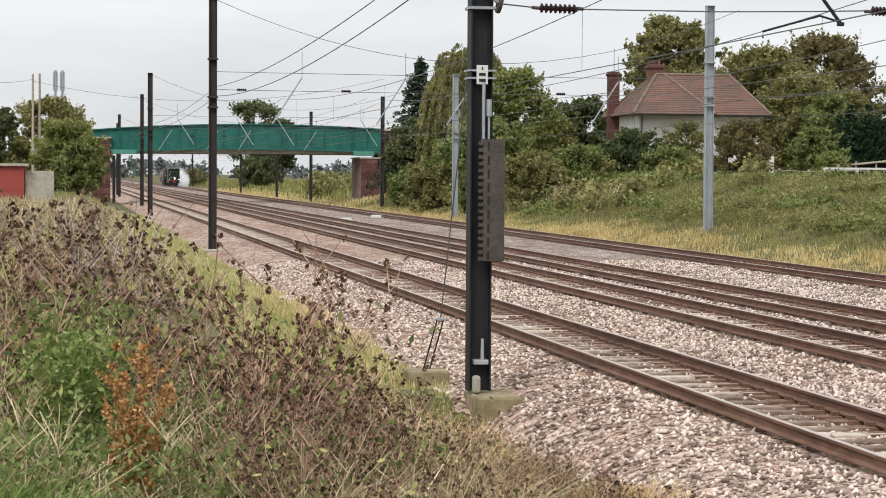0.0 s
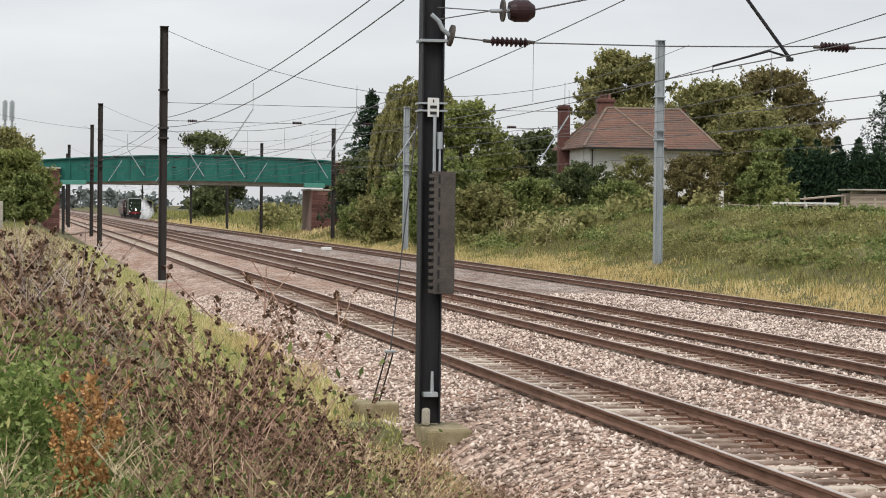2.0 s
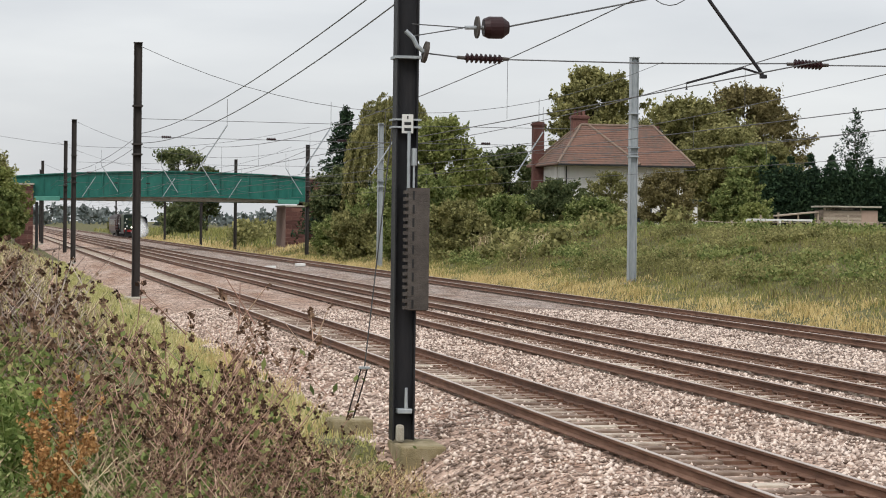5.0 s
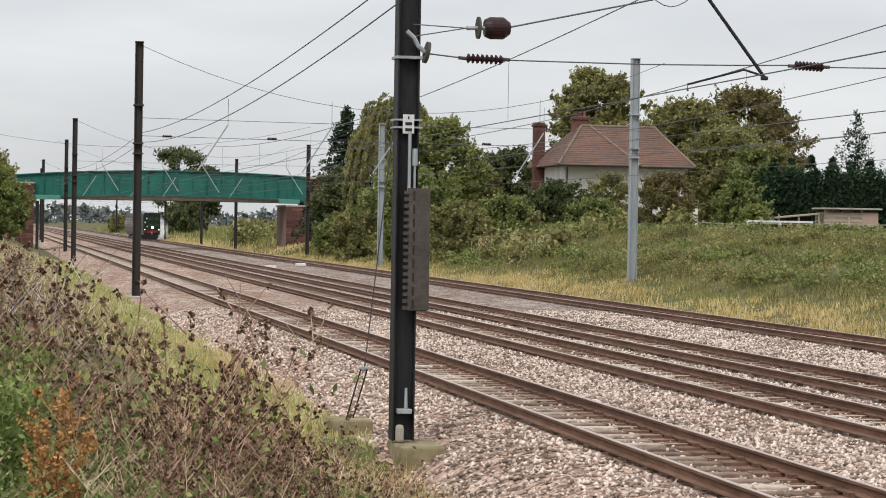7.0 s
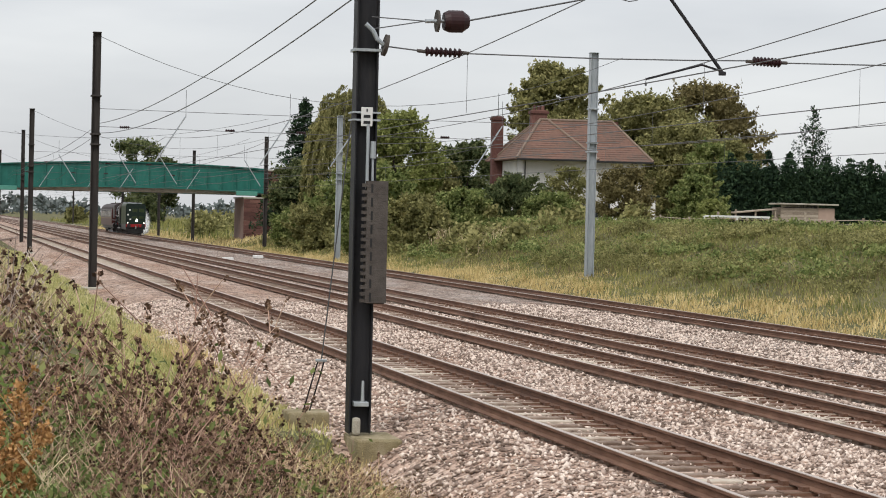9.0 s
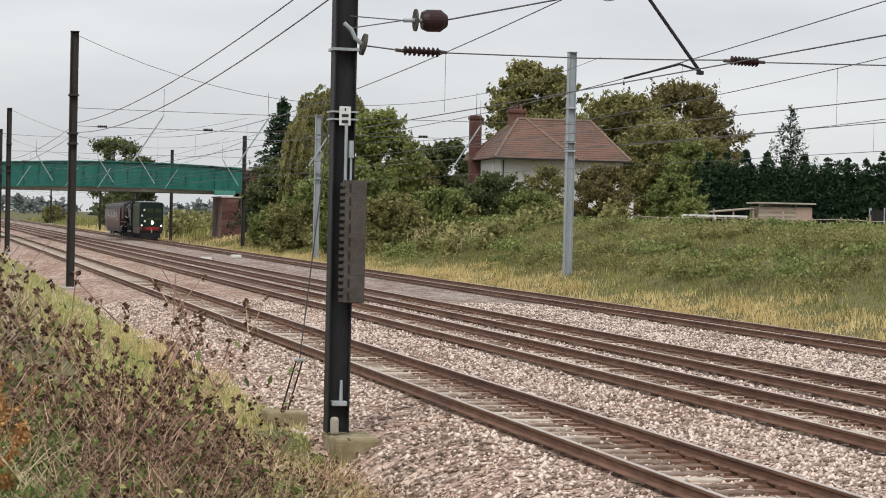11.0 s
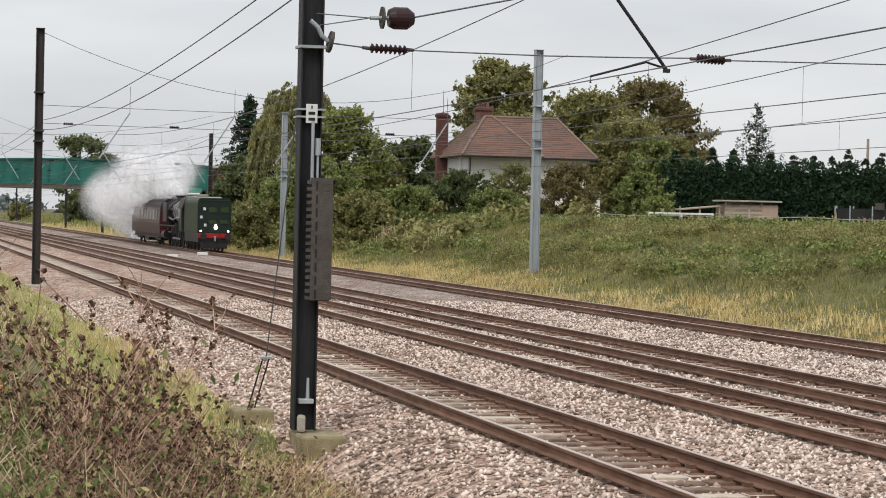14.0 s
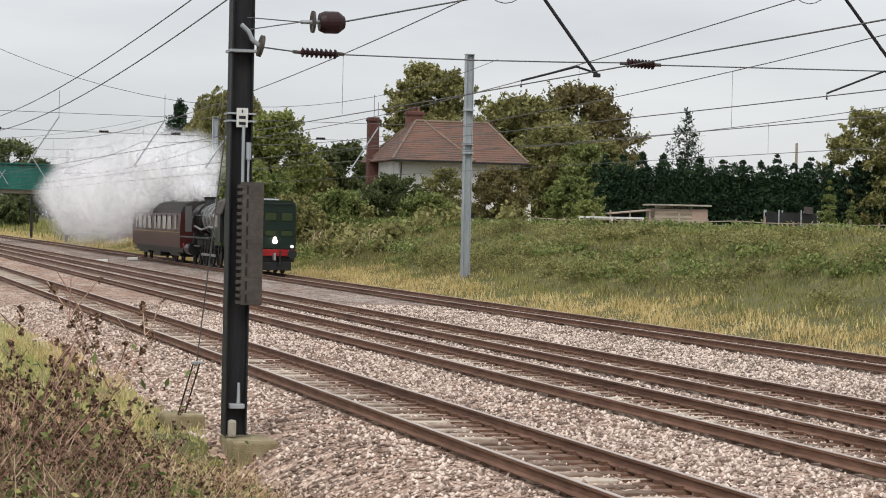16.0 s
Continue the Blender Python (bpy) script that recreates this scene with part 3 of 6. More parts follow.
part("drainpipe", cyl(B(), (-5.3, -3.2, -0.6), (-5.3, -3.2, 4.6), 0.05, seg=8), BLACK, house, "black drainpipe")


# ---- trees and shrubs ----
def leaf_cloud(rng, centres, radii, count, size, flat=0.7):
    """Small leaves scattered through clumps, most of them near the clump's surface."""
    idx = rng.integers(0, len(centres), count)
    d = rng.normal(size=(count, 3))
    d /= np.linalg.norm(d, axis=1)[:, None]
    rad = radii[idx] * np.clip(np.abs(rng.normal(0.62, 0.36, count)), 0, 1.25)
    return leaves_at(rng, centres[idx] + d * rad[:, None] * np.array([1, 1, flat]), size)


def leaves_at(rng, p, size, hang=0.0, slim=0.6, tri=False):
    """A leaf at each place, turned at random or hanging; four-cornered, or three-cornered where they stay far off."""
    count = len(p)
    u = rng.normal(size=(count, 3))
    u /= np.linalg.norm(u, axis=1)[:, None]
    if hang:
        u = u * (1 - hang) + np.array([0, 0, -hang])
        u /= np.linalg.norm(u, axis=1)[:, None]
    w = np.cross(u, rng.normal(size=(count, 3)))
    w /= np.linalg.norm(w, axis=1)[:, None]
    s = (size * rng.uniform(0.6, 1.4, count))[:, None]
    u, w = u * s, w * s * slim
    if tri:
        return np.stack([p - u * 0.9 + w, p + u * 1.1, p - u * 0.9 - w], 1).reshape(-1, 3), np.arange(count * 3).reshape(-1, 3)
    return np.stack([p - u, p + w, p + u, p - w], 1).reshape(-1, 3), np.arange(count * 4).reshape(-1, 4)


def conifer_points(rng, height, width, low, count, droop=0.35, bare=0.0):
    """Places of needles along tiers of drooping boughs that shorten towards a pointed top."""
    tiers = max(8, int(height * 2.4))
    boughs = []
    for i in range(tiers):
        k = low + (1 - low) * (i + rng.uniform(0, 0.6)) / tiers
        reach = width * 0.5 * (1.04 - (k - low) / (1 - low)) ** 0.85
        for _ in range(7):
            a = rng.uniform(0, 6.283)
            boughs.append((a, reach * rng.uniform(0.55, 1.15), k * height))
    b = np.array(boughs)
    i = rng.choice(len(b), count, p=b[:, 1] / b[:, 1].sum())
    s = rng.uniform(bare, 1, count) ** 0.7
    a = b[i, 0] + rng.normal(0, 0.16, count)
    r = b[i, 1] * s
    z = b[i, 2] + 0.12 * r - droop * r * s + rng.normal(0, 0.02, count) * height ** 0.5 - np.abs(rng.normal(0, 0.09, count)) * b[i, 1]
    return np.stack([np.cos(a) * r, np.sin(a) * r, z], -1)


def limb_mesh(rng, height, spread, trunk_r, limbs, start=0.25, top=0.9):
    bm = B()
    pts = [Vector((0, 0, -0.3))]
    for k in range(1, 6):
        pts.append(Vector((rng.normal() * 0.03 * height * k / 5, rng.normal() * 0.03 * height * k / 5, height * top * k / 5)))
    for i, (a, b) in enumerate(zip(pts, pts[1:])):
        cyl(bm, a, b, trunk_r * (1 - i / 5.5), trunk_r * (1 - (i + 1) / 5.5), 8, False)
    for _ in range(limbs):
        k = rng.uniform(start, 0.95)
        o = pts[min(4, int(k * 5))].lerp(pts[min(5, int(k * 5) + 1)], k * 5 % 1)
        a = rng.uniform(0, 6.28)
        l = spread * rng.uniform(0.5, 0.95) * (1.15 - k * 0.6)
        mid = o + Vector((math.cos(a) * l * 0.55, math.sin(a) * l * 0.55, l * 0.35))
        end = o + Vector((math.cos(a) * l, math.sin(a) * l, l * rng.uniform(0.4, 0.9)))
        r = trunk_r * 0.4 * (1.1 - k)
        cyl(bm, o, mid, r, r * 0.6, 6, False)
        cyl(bm, mid, end, r * 0.6, r * 0.2, 5, False)
    return bm


def tree(name, x, y, height, width, material, label, seed, leaves=6000, size=0.22, clumps=38, low=0.2, flat=0.75, top=1.0, shape="round", z=None, droop=0.35, fine=0.62):
    rng = np.random.default_rng(seed)
    width *= 1.25 if shape == "cone" else 1.06 if "tree" in name else 0.95
    height *= 0.95 if shape == "round" and "tree" in name else 1.0
    z = float(ground_z(x, y)) if z is None else z
    t = thing(name, label, "tree" if "tree" in name else "shrub", (x, y, z))
    tr = max(0.03, height * (0.013 if shape == "cone" else 0.022))
    part("trunk", limb_mesh(rng, height, width * 0.5, tr, 14 if height > 4 else 9, max(0.08, low)), BARK, t)
    count = int(leaves * 3.6)
    if shape == "cone":
        p = conifer_points(rng, height, width, low, count, droop)
        v, f = leaves_at(rng, p, size * 0.6, tri=True, slim=0.5)
    elif shape == "weeping":
        # strands that arch out from the crown and hang down
        n = 420
        a, k = rng.uniform(0, 6.283, n), rng.uniform(0.1, 1.0, n) ** 0.6
        root = np.stack([np.cos(a) * k * width * 0.34, np.sin(a) * k * width * 0.34, height * (1.0 - 0.36 * k ** 2) * rng.uniform(0.8, 1.02, n)], -1)
        drop = rng.uniform(0.15, 0.62, n) * height * (0.45 + 0.55 * k)
        i, s = rng.integers(0, n, count), rng.uniform(0, 1, count)
        out = width * 0.22 * np.sqrt(s)
        p = root[i] + np.stack([np.cos(a[i]) * out, np.sin(a[i]) * out, 0.25 * np.sin(s * 3.1) - drop[i] * s ** 1.6], -1) + rng.normal(0, 0.07, (count, 3))
        v, f = leaves_at(rng, p, size * 0.75, hang=0.6, slim=0.3, tri=True)
    else:
        clumps = int(clumps * 4)
        k = rng.uniform(low, top, clumps)
        a = rng.uniform(0, 6.283, clumps)
        kk = (k - low) / (1 - low)
        lobes = 1 + 0.16 * np.sin(a * 3 + seed) + 0.12 * np.sin(a * 5 + kk * 6 + seed * 2)
        reach = width * 0.5 * lobes * np.sqrt(np.clip(1 - (2 * kk - 0.9) ** 2 / 1.3, 0.03, 1)) * rng.uniform(0.1, 1.0, clumps) ** 0.5
        radii = width * rng.uniform(0.035, 0.12, clumps)
        c = np.stack([np.cos(a) * reach, np.sin(a) * reach, k * height - radii * 0.4], -1)
        i = rng.choice(clumps, count, p=radii ** 2 / (radii ** 2).sum())
        d = rng.normal(size=(count, 3))
        d /= np.linalg.norm(d, axis=1)[:, None]
        p = c[i] + d * (radii[i] * np.clip(np.abs(rng.normal(0.66, 0.4, count)), 0, 1.5))[:, None] * np.array([1, 1, flat])
        # single sprays that stand out of the outline
        m = count // 9
        j = rng.integers(0, clumps, m)
        spray = c[j] * np.array([1.06, 1.06, 1.0]) + (np.stack([np.cos(a[j]), np.sin(a[j]), rng.uniform(0.1, 1.1, m)], -1)) * (radii[j] * rng.uniform(0.4, 1.3, m))[:, None]
        p[:m] = spray + rng.normal(0, 0.05, (m, 3))
        v, f = leaves_at(rng, p, size * fine, tri=True, slim=0.75)
    array_part("crown", v, f, material, t)
    return t


tree("conifer_tree", 33.6, 205.0, 12.9, 7.4, LEAF_CONIFER, "dark spruce tree with a ragged pointed top", 1, shape="cone", size=0.3, low=0.1, leaves=3200, droop=0.3)
tree("willow_tree", 35.9, 192.0, 12.3, 8.2, LEAF_OLIVE, "olive green weeping willow with hanging twigs", 2, shape="weeping", size=0.26, leaves=11000, low=0.45)
tree("tree", 32.1, 196.0, 7.31, 5.75, LEAF_DARK, "dark leafy tree beside the brick wing wall", 3, leaves=8000, low=0.05, clumps=50)
tree("tree", 38.6, 185.0, 9.9, 6.6, LEAF_LIGHT, "green tree with thin twiggy top beside the willow", 4, leaves=9000, low=0.1, clumps=46)
tree("tree", 33.6, 172.0, 5.66, 6.92, LEAF_MID, "bushy green tree under the willow", 5, leaves=8000, low=0.05)
tree("tree", 48.7, 200.0, 7.99, 6.50, LEAF_DARK, "dark hedge tree with small leaves behind the garden", 6, leaves=7000, low=0.02)
tree("tree", 44.0, 195.0, 5.91, 5.26, LEAF_OLIVE, "olive hedge tree behind the garden", 7, leaves=6000, low=0.02)
tree("tree", 54.5, 190.0, 15.2, 8.2, LEAF_OLIVE, "tall olive green tree behind the house", 8, leaves=12000, size=0.27, low=0.3, clumps=55)
tree("tree", 64.7, 195.0, 12.80, 10.81, LEAF_OLIVE, "broad olive tree behind the house", 9, leaves=13000, size=0.27, low=0.15, clumps=60)
tree("tree", 72.4, 200.0, 14.70, 9.52, LEAF_BROWN, "big autumn tree turning brown behind the house", 10, leaves=14000, size=0.27, low=0.1, clumps=60)
tree("tree", 64.1, 185.0, 8.40, 7.73, LEAF_OLIVE, "lower olive tree beside the house", 11, leaves=9000, low=0.05)
tree("tree", 70.7, 190.0, 8.69, 6.40, LEAF_OLIVE, "olive tree beside the dark hedge", 12, leaves=8000, low=0.05)
tree("tree", 64.7, 183.0, 9.67, 7.66, LEAF_OLIVE, "olive tree between the house and the hedge", 13, leaves=8000, low=0.03)
tree("tree", 65.3, 178.0, 7.51, 4.49, LEAF_MID, "green tree beside the dark hedge", 14, leaves=5000, low=0.03)
tree("shrub", 40.1, 150.0, 3.51, 4.49, LEAF_DARK, "dark green garden shrub in front of the house", 15, leaves=6500, low=0.02, size=0.17)
tree("shrub", 42.0, 147.0, 2.11, 3.82, LEAF_MID, "green garden shrub in front of the house", 16, leaves=5000, low=0.02, size=0.16)
tree("shrub", 35.6, 148.0, 2.78, 4.41, LEAF_MID, "spreading green shrub on the bank", 17, leaves=6000, low=0.02, size=0.17)
tree("shrub", 31.8, 145.0, 3.56, 4.69, LEAF_OLIVE, "tangled olive shrub on the bank", 18, leaves=6000, low=0.02, size=0.17)
tree("shrub", 43.8, 149.0, 4.06, 3.27, LEAF_OLIVE, "thin twiggy shrub before the white wall", 19, leaves=1800, low=0.2, size=0.14)
tree("shrub", 45.1, 140.0, 4.01, 4.06, LEAF_BROWN, "small garden tree with thin reddish leaves", 20, leaves=4200, low=0.1, size=0.15)
tree("shrub", 53.9, 150.0, 3.77, 3.99, LEAF_MID, "mid green round garden shrub", 21, leaves=6500, low=0.03, size=0.16)
tree("shrub", 53.6, 146.0, 1.95, 2.25, LEAF_LIGHT, "low yellow-green garden shrub", 22, leaves=3500, low=0.02, size=0.15)
tree("shrub", 30.5, 156.0, 3.25, 4.18, LEAF_MID, "scrub on the railway bank", 23, leaves=5000, low=0.02, size=0.16)
tree("shrub", 29.5, 172.0, 3.87, 5.05, LEAF_OLIVE, "scrub beside the pale mast", 24, leaves=5000, low=0.02, size=0.17)
tree("shrub", 30.1, 188.0, 3.02, 4.01, LEAF_MID, "scrub at the foot of the brick wall", 25, leaves=4500, low=0.02, size=0.17)
tree("conifer_tree", 83.9, 200.0, 12.31, 5.14, LEAF_CONIFER, "thin larch tree with bare twigs above the hedge", 26, shape="cone", leaves=1000, size=0.2, low=0.3, droop=-0.25)
tree("tree", 88.4, 170.0, 11.10, 6.55, LEAF_OLIVE, "pale leafy tree at the end of the hedge", 27, leaves=7000, low=0.1)
tree("conifer_tree", 69.9, 140.0, 3.88, 1.85, LEAF_MID, "small young conifer in the garden", 28, shape="cone", leaves=1600, size=0.13, low=0.05)
tree("conifer_tree", 72.8, 142.0, 2.55, 1.47, LEAF_MID, "small young conifer in the garden", 29, shape="cone", leaves=1200, size=0.13, low=0.05)
tree("tree", 36.3, 420.0, 17.42, 10.54, LEAF_DARK, "distant tall poplar group beyond the bridge", 30, leaves=3000, size=0.45, low=0.3, clumps=22)
tree("tree", 42.1, 425.0, 13.88, 5.62, LEAF_DARK, "distant tree beyond the bridge", 31, leaves=2200, size=0.45, low=0.3)
tree("shrub", 36.5, 418.0, 6.04, 8.83, LEAF_DARK, "dark thicket at the foot of the distant trees", 32, leaves=3000, size=0.45, low=0.02)
tree("shrub", 30.4, 520.0, 3.95, 5.48, LEAF_OLIVE, "far bush beside the line", 33, leaves=1500, size=0.4, low=0.02)
tree("tree", -0.0, 196.0, 6.76, 5.42, LEAF_LIGHT, "bright yellow-green tree beside the abutment", 34, leaves=9000, low=0.1, size=0.2)
tree("tree", -2.4, 330.0, 13.60, 10.86, LEAF_OLIVE, "brownish tree behind the bridge approach", 35, leaves=7000, size=0.35, low=0.1)
tree("tree", -9.7, 330.0, 11.81, 5.21, LEAF_DARK, "dark tree behind the bridge approach", 36, leaves=4000, size=0.35, low=0.1)
tree("tree", 1.0, 185.0, 4.44, 3.41, LEAF_MID, "green bush beside the abutment", 37, leaves=5000, low=0.03)

# ---- dark conifer hedge along the gardens ----
rng = np.random.default_rng(77)
hedge = thing("conifer_hedge", "tall dark green clipped conifer hedge behind the gardens", "hedge", (0, 0, 0))
part("trunk", cyl(B(), (70, 175, 2.3), (70, 175, 6), 0.12, 0.05, 8), BARK, hedge)
pts = []
for k in range(22):
    hx = 65.5 + k * 1.65 + rng.uniform(-0.4, 0.4)
    hh = rng.uniform(5.3, 6.3)
    pts.append(conifer_points(rng, hh + 0.9, 4.4, 0.02, 5500, 0.5) + np.array([hx, 176 - (hx - 60) * 0.25 + rng.normal(0, 0.4), 2.5]))
n = 50000
hx = rng.uniform(64.5, 101, n)
pts.append(np.stack([hx, 175.4 - (hx - 60) * 0.25 + rng.normal(0, 0.45, n), 2.3 + rng.uniform(0, 1, n) * (5.75 + 0.3 * np.sin(hx * 1.9) + 0.3 * np.sin(hx * 4.3))], -1))
v, f = leaves_at(rng, np.concatenate(pts), 0.15, hang=0.3, slim=0.45, tri=True)
array_part("foliage", v, f, LEAF_CONIFER, hedge)
# solid boxes added inside the hedge to stop sky showing through
bm = B()
for k in range(3, 20):
    box(bm, 60 + k * 2, 62 + k * 2, 176.6 - k * 0.5, 177.3 - k * 0.5, 2.2, 7.2 + 0.3 * math.sin(k * 1.9))
part("inner_growth", bm, LEAF_CONIFER, hedge)

# far woods on the skyline and the hedgerow in the fields
rng = np.random.default_rng(5)
n = 420
fx = rng.uniform(-120, 620, n)
fy = 1150 + rng.uniform(-120, 120, n)
fz = rng.uniform(1.5, 1.0 + 9 * (0.6 + 0.4 * np.sin(fx * 0.02) * np.sin(fx * 0.051)), n)
v, f = leaf_cloud(rng, np.stack([fx, fy, fz], -1), rng.uniform(3, 6, n), 16000, 1.4, 0.7)
# distance haze is put into these greyed leaf colours
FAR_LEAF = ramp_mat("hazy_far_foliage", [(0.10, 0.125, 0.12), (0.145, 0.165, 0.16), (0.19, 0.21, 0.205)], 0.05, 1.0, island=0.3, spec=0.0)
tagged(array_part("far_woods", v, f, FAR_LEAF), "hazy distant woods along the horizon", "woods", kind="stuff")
n = 160
fx = rng.uniform(30, 80, n)
fy = 262 + (fx - 30) * 5 + rng.normal(0, 3, n)
v, f = leaf_cloud(rng, np.stack([fx, fy, rng.uniform(0.3, 2.4, n)], -1), rng.uniform(0.8, 1.8, n), 12000, 0.3, 0.7)
tagged(array_part("field_scrub", v, f, LEAF_OLIVE), "rough olive scrub beyond the bridge", "scrub", kind="stuff")
n = 70
fx = rng.uniform(-14, -2, n)
fy = 150 + rng.uniform(-30, 60, n)
v, f = leaf_cloud(rng, np.stack([fx, fy, 1.2 + rng.uniform(0, 1.2, n)], -1), rng.uniform(0.5, 1.1, n), 6000, 0.2, 0.7)
tagged(array_part("verge_scrub", v, f, LEAF_OLIVE), "weedy scrub in front of the bridge approach", "scrub", kind="stuff")

# ---- gardens: sheds, fences, frame ----
gz = float(ground_z(62, 150))
shed = thing("garden_shed", "weathered timber shed with a shallow felt roof", "shed", (62.4, 150, gz), turn=-6)
for i in range(11):
    part("board", box(B(), -2.5, 1.0, -1.0, -0.96 - 0.01 * (i % 2), -0.2 + i * 0.18, -0.03 + i * 0.18, 0.01), WOOD, shed)
part("side_panel", box(B(), 1.0, 2.5, -1.02, -0.9, -0.2, 1.55, 0.01), ramp_mat("pinkish_plywood", [(0.34, 0.24, 0.19), (0.42, 0.31, 0.25)], 3, 0.9), shed, "pinkish plywood panel")
part("back", box(B(), -2.5, 2.5, -0.9, 1.4, -0.2, 1.6), WOOD, shed)
part("roof", box(B(), -2.75, 2.75, -1.35, 1.7, 1.78, 1.9, 0.02), CONCRETE, shed, "flat felt roof with a pale edge")
# no real gap here: black strip painted as the shade below the roof
part("opening", box(B(), -2.3, 0.9, -1.0, -0.9, 1.55, 1.76), BLACK, shed, "black strip painted as the shade under the roof")
store = thing("open_store", "open timber lean-to store with a mono-pitch roof", "shed", (58.4, 150.3, gz), turn=-6)
part("roof", box(B(), -1.6, 1.7, -1.2, 1.4, 1.2, 1.3, 0.02), WOOD, store)
store.children[0].matrix_basis = pose(0, 0, 0, 0, -6, 0)
for x in (-1.5, 0.0, 1.5):
    part("post", box(B(), x - 0.06, x + 0.06, -1.1, -0.98, -0.2, 1.35), WOOD, store)
part("back", box(B(), -1.5, 1.5, 1.2, 1.3, -0.2, 1.2), BLACK, store, "dark back boards")
goal = thing("white_rail", "low white painted rail in the grass", "rail", (50.3, 138.5, float(ground_z(52, 138.5)) + 0.28))
part("bar", box(B(), 0, 4.8, -0.05, 0.05, 0.42, 0.56, 0.02), WHITE_PLATE, goal)
for x in (0.0, 2.4, 4.7):
    part("post", box(B(), x, x + 0.12, -0.06, 0.06, -0.5, 0.56, 0.02), WHITE_PLATE, goal)
tramp = thing("trampoline", "dark netted garden trampoline enclosure", "trampoline", (69.4, 145, float(ground_z(69, 145))))
for k in range(8):
    a = k * math.pi / 4
    part("pole", cyl(B(), (2.2 * math.cos(a), 1.6 * math.sin(a), -0.2), (2.2 * math.cos(a), 1.6 * math.sin(a), 1.75), 0.05, seg=6), GALV, tramp)
bm = B()
cyl(bm, (0, 0, 0.0), (0, 0, 1.55), 2.15, seg=24, caps=False)
bmesh.ops.scale(bm, vec=(1, 0.72, 1), verts=bm.verts)
part("net", bm, BLACK, tramp, "black netting")
part("lid_panel", box(B(), 0.2, 0.9, -1.7, -1.62, 1.5, 2.0), WEIGHT, tramp, "tilted dark panel")
shed.scale = (0.82, 1, 1)
fence = thing("garden_fence", "low post and rail fence at the top of the bank", "fence", (0, 0, 0))
for i in range(26):
    x = 46 + i * 1.9
    y = 141 - i * 0.55
    z = float(ground_z(x, y))
    part("post", box(B(), x - 0.06, x + 0.06, y - 0.06, y + 0.06, z - 0.3, z + 0.8 + 0.3 * (i % 3 == 0), 0.01), WOOD, fence)
for dz in (0.35, 0.65):
    part("rail", polyline(B(), [(46 + i * 1.9, 141 - i * 0.55, float(ground_z(46 + i * 1.9, 141 - i * 0.55)) + dz) for i in range(26)], 0.03), WOOD, fence)

# ---- left side: hut, poles, telecom tower ----
hut = thing("brick_hut", "low red brick hut with a grey flat roof", "hut", (-3.9, 120, 1.2))
part("wall", box(B(), -4.5, 1.6, 0, 3, -0.5, 1.95, 0.02), ramp_mat("bright_red_brick", [(0.26, 0.05, 0.045), (0.36, 0.085, 0.07)], 3, 0.9, 0.2), hut)
part("roof", box(B(), -4.7, 1.8, -0.2, 3.2, 1.95, 2.1, 0.02), CONCRETE, hut)
part("annex", box(B(), 1.7, 3.2, 0.3, 3, -0.5, 1.7, 0.02), CONCRETE, hut, "grey concrete annex")
for x, y, z in ((-3.82, 250.0, 14.0), (-3.12, 255.0, 14.3), (-9.3, 240, 12.5), (86.5, 180.0, 10.8)):
    pl = thing("telegraph_pole", "grey wooden telegraph pole", "pole", (x, y, 1.0), "telegraph poles")
    part("shaft", cyl(B(), (0, 0, -0.5), (0, 0, z - 1.0), 0.17, 0.12, 8), WOOD, pl)
for x in (-1.94, -0.75):
    tower = thing("telecom_mast", "slim grey telecom mast with antenna panels", "mast", (x, 380.0, 1.0), "telecom masts")
    part("shaft", cyl(B(), (0, 0, -1), (0, 0, 19.5), 0.28, 0.2, 8), GALV, tower)
    for k in range(3):
        part("antenna", box(B(), -0.45 + k * 0.3, -0.2 + k * 0.3, -0.35, -0.2, 16.0, 19.3, 0.03), GALV, tower, "pale antenna panel")

# ---- near mast fittings ----
MX, MY, MZ = 6.0, 31.15, -0.35
stack = part("weight_stack", box(B(), 0.02, 0.30, -0.30, -0.17, 1.92, 3.72, 0.01), WEIGHT, near_mast, "stack of rusty cast iron balance weights")
for i in range(18):
    z = 1.93 + i * 0.0995
    bm = B()
    box(bm, 0.0, 0.315, -0.33, -0.155, z, z + 0.098, 0.002)
    part("weight_plate", bm, WEIGHT, stack)
    part("slot", box(B(), -0.055, 0.0, -0.32, -0.20, z + 0.008, z + 0.058), WEIGHT, stack)
    if i % 2 == 0:
        part("slot_shadow", box(B(), 0.06, 0.09, -0.334, -0.325, z + 0.02, z + 0.15), BLACK, stack)
part("guide_rod", cyl(B(), (0.02, -0.2, 3.6), (0.02, -0.2, 4.55), 0.025, seg=8), GALV, near_mast, "galvanised hanging rod")
part("guide_rod", cyl(B(), (0.10, -0.2, 3.6), (0.10, -0.2, 4.2), 0.018, seg=8), GALV, near_mast, "galvanised hanging rod")
part("guide_rod", cyl(B(), (0.16, -0.12, 3.6), (0.16, -0.12, 9.4), 0.008, seg=6), WIRE, near_mast, "hanging wire rope")
part("turnbuckle", cyl(B(), (0.10, -0.2, 4.05), (0.10, -0.2, 4.30), 0.04, seg=8), GALV, near_mast)
plate = part("number_plate", box(B(), -0.085, 0.085, -0.185, -0.17, 4.52, 4.80, 0.004), WHITE_PLATE, near_mast, "white plate with black marks")
for k, w in ((0, 0.02), (1, 0.10), (2, 0.10)):
    part("mark_bar", box(B(), -w / 2, w / 2, -0.189, -0.186, 4.73 - k * 0.088, 4.775 - k * 0.088), BLACK, plate)
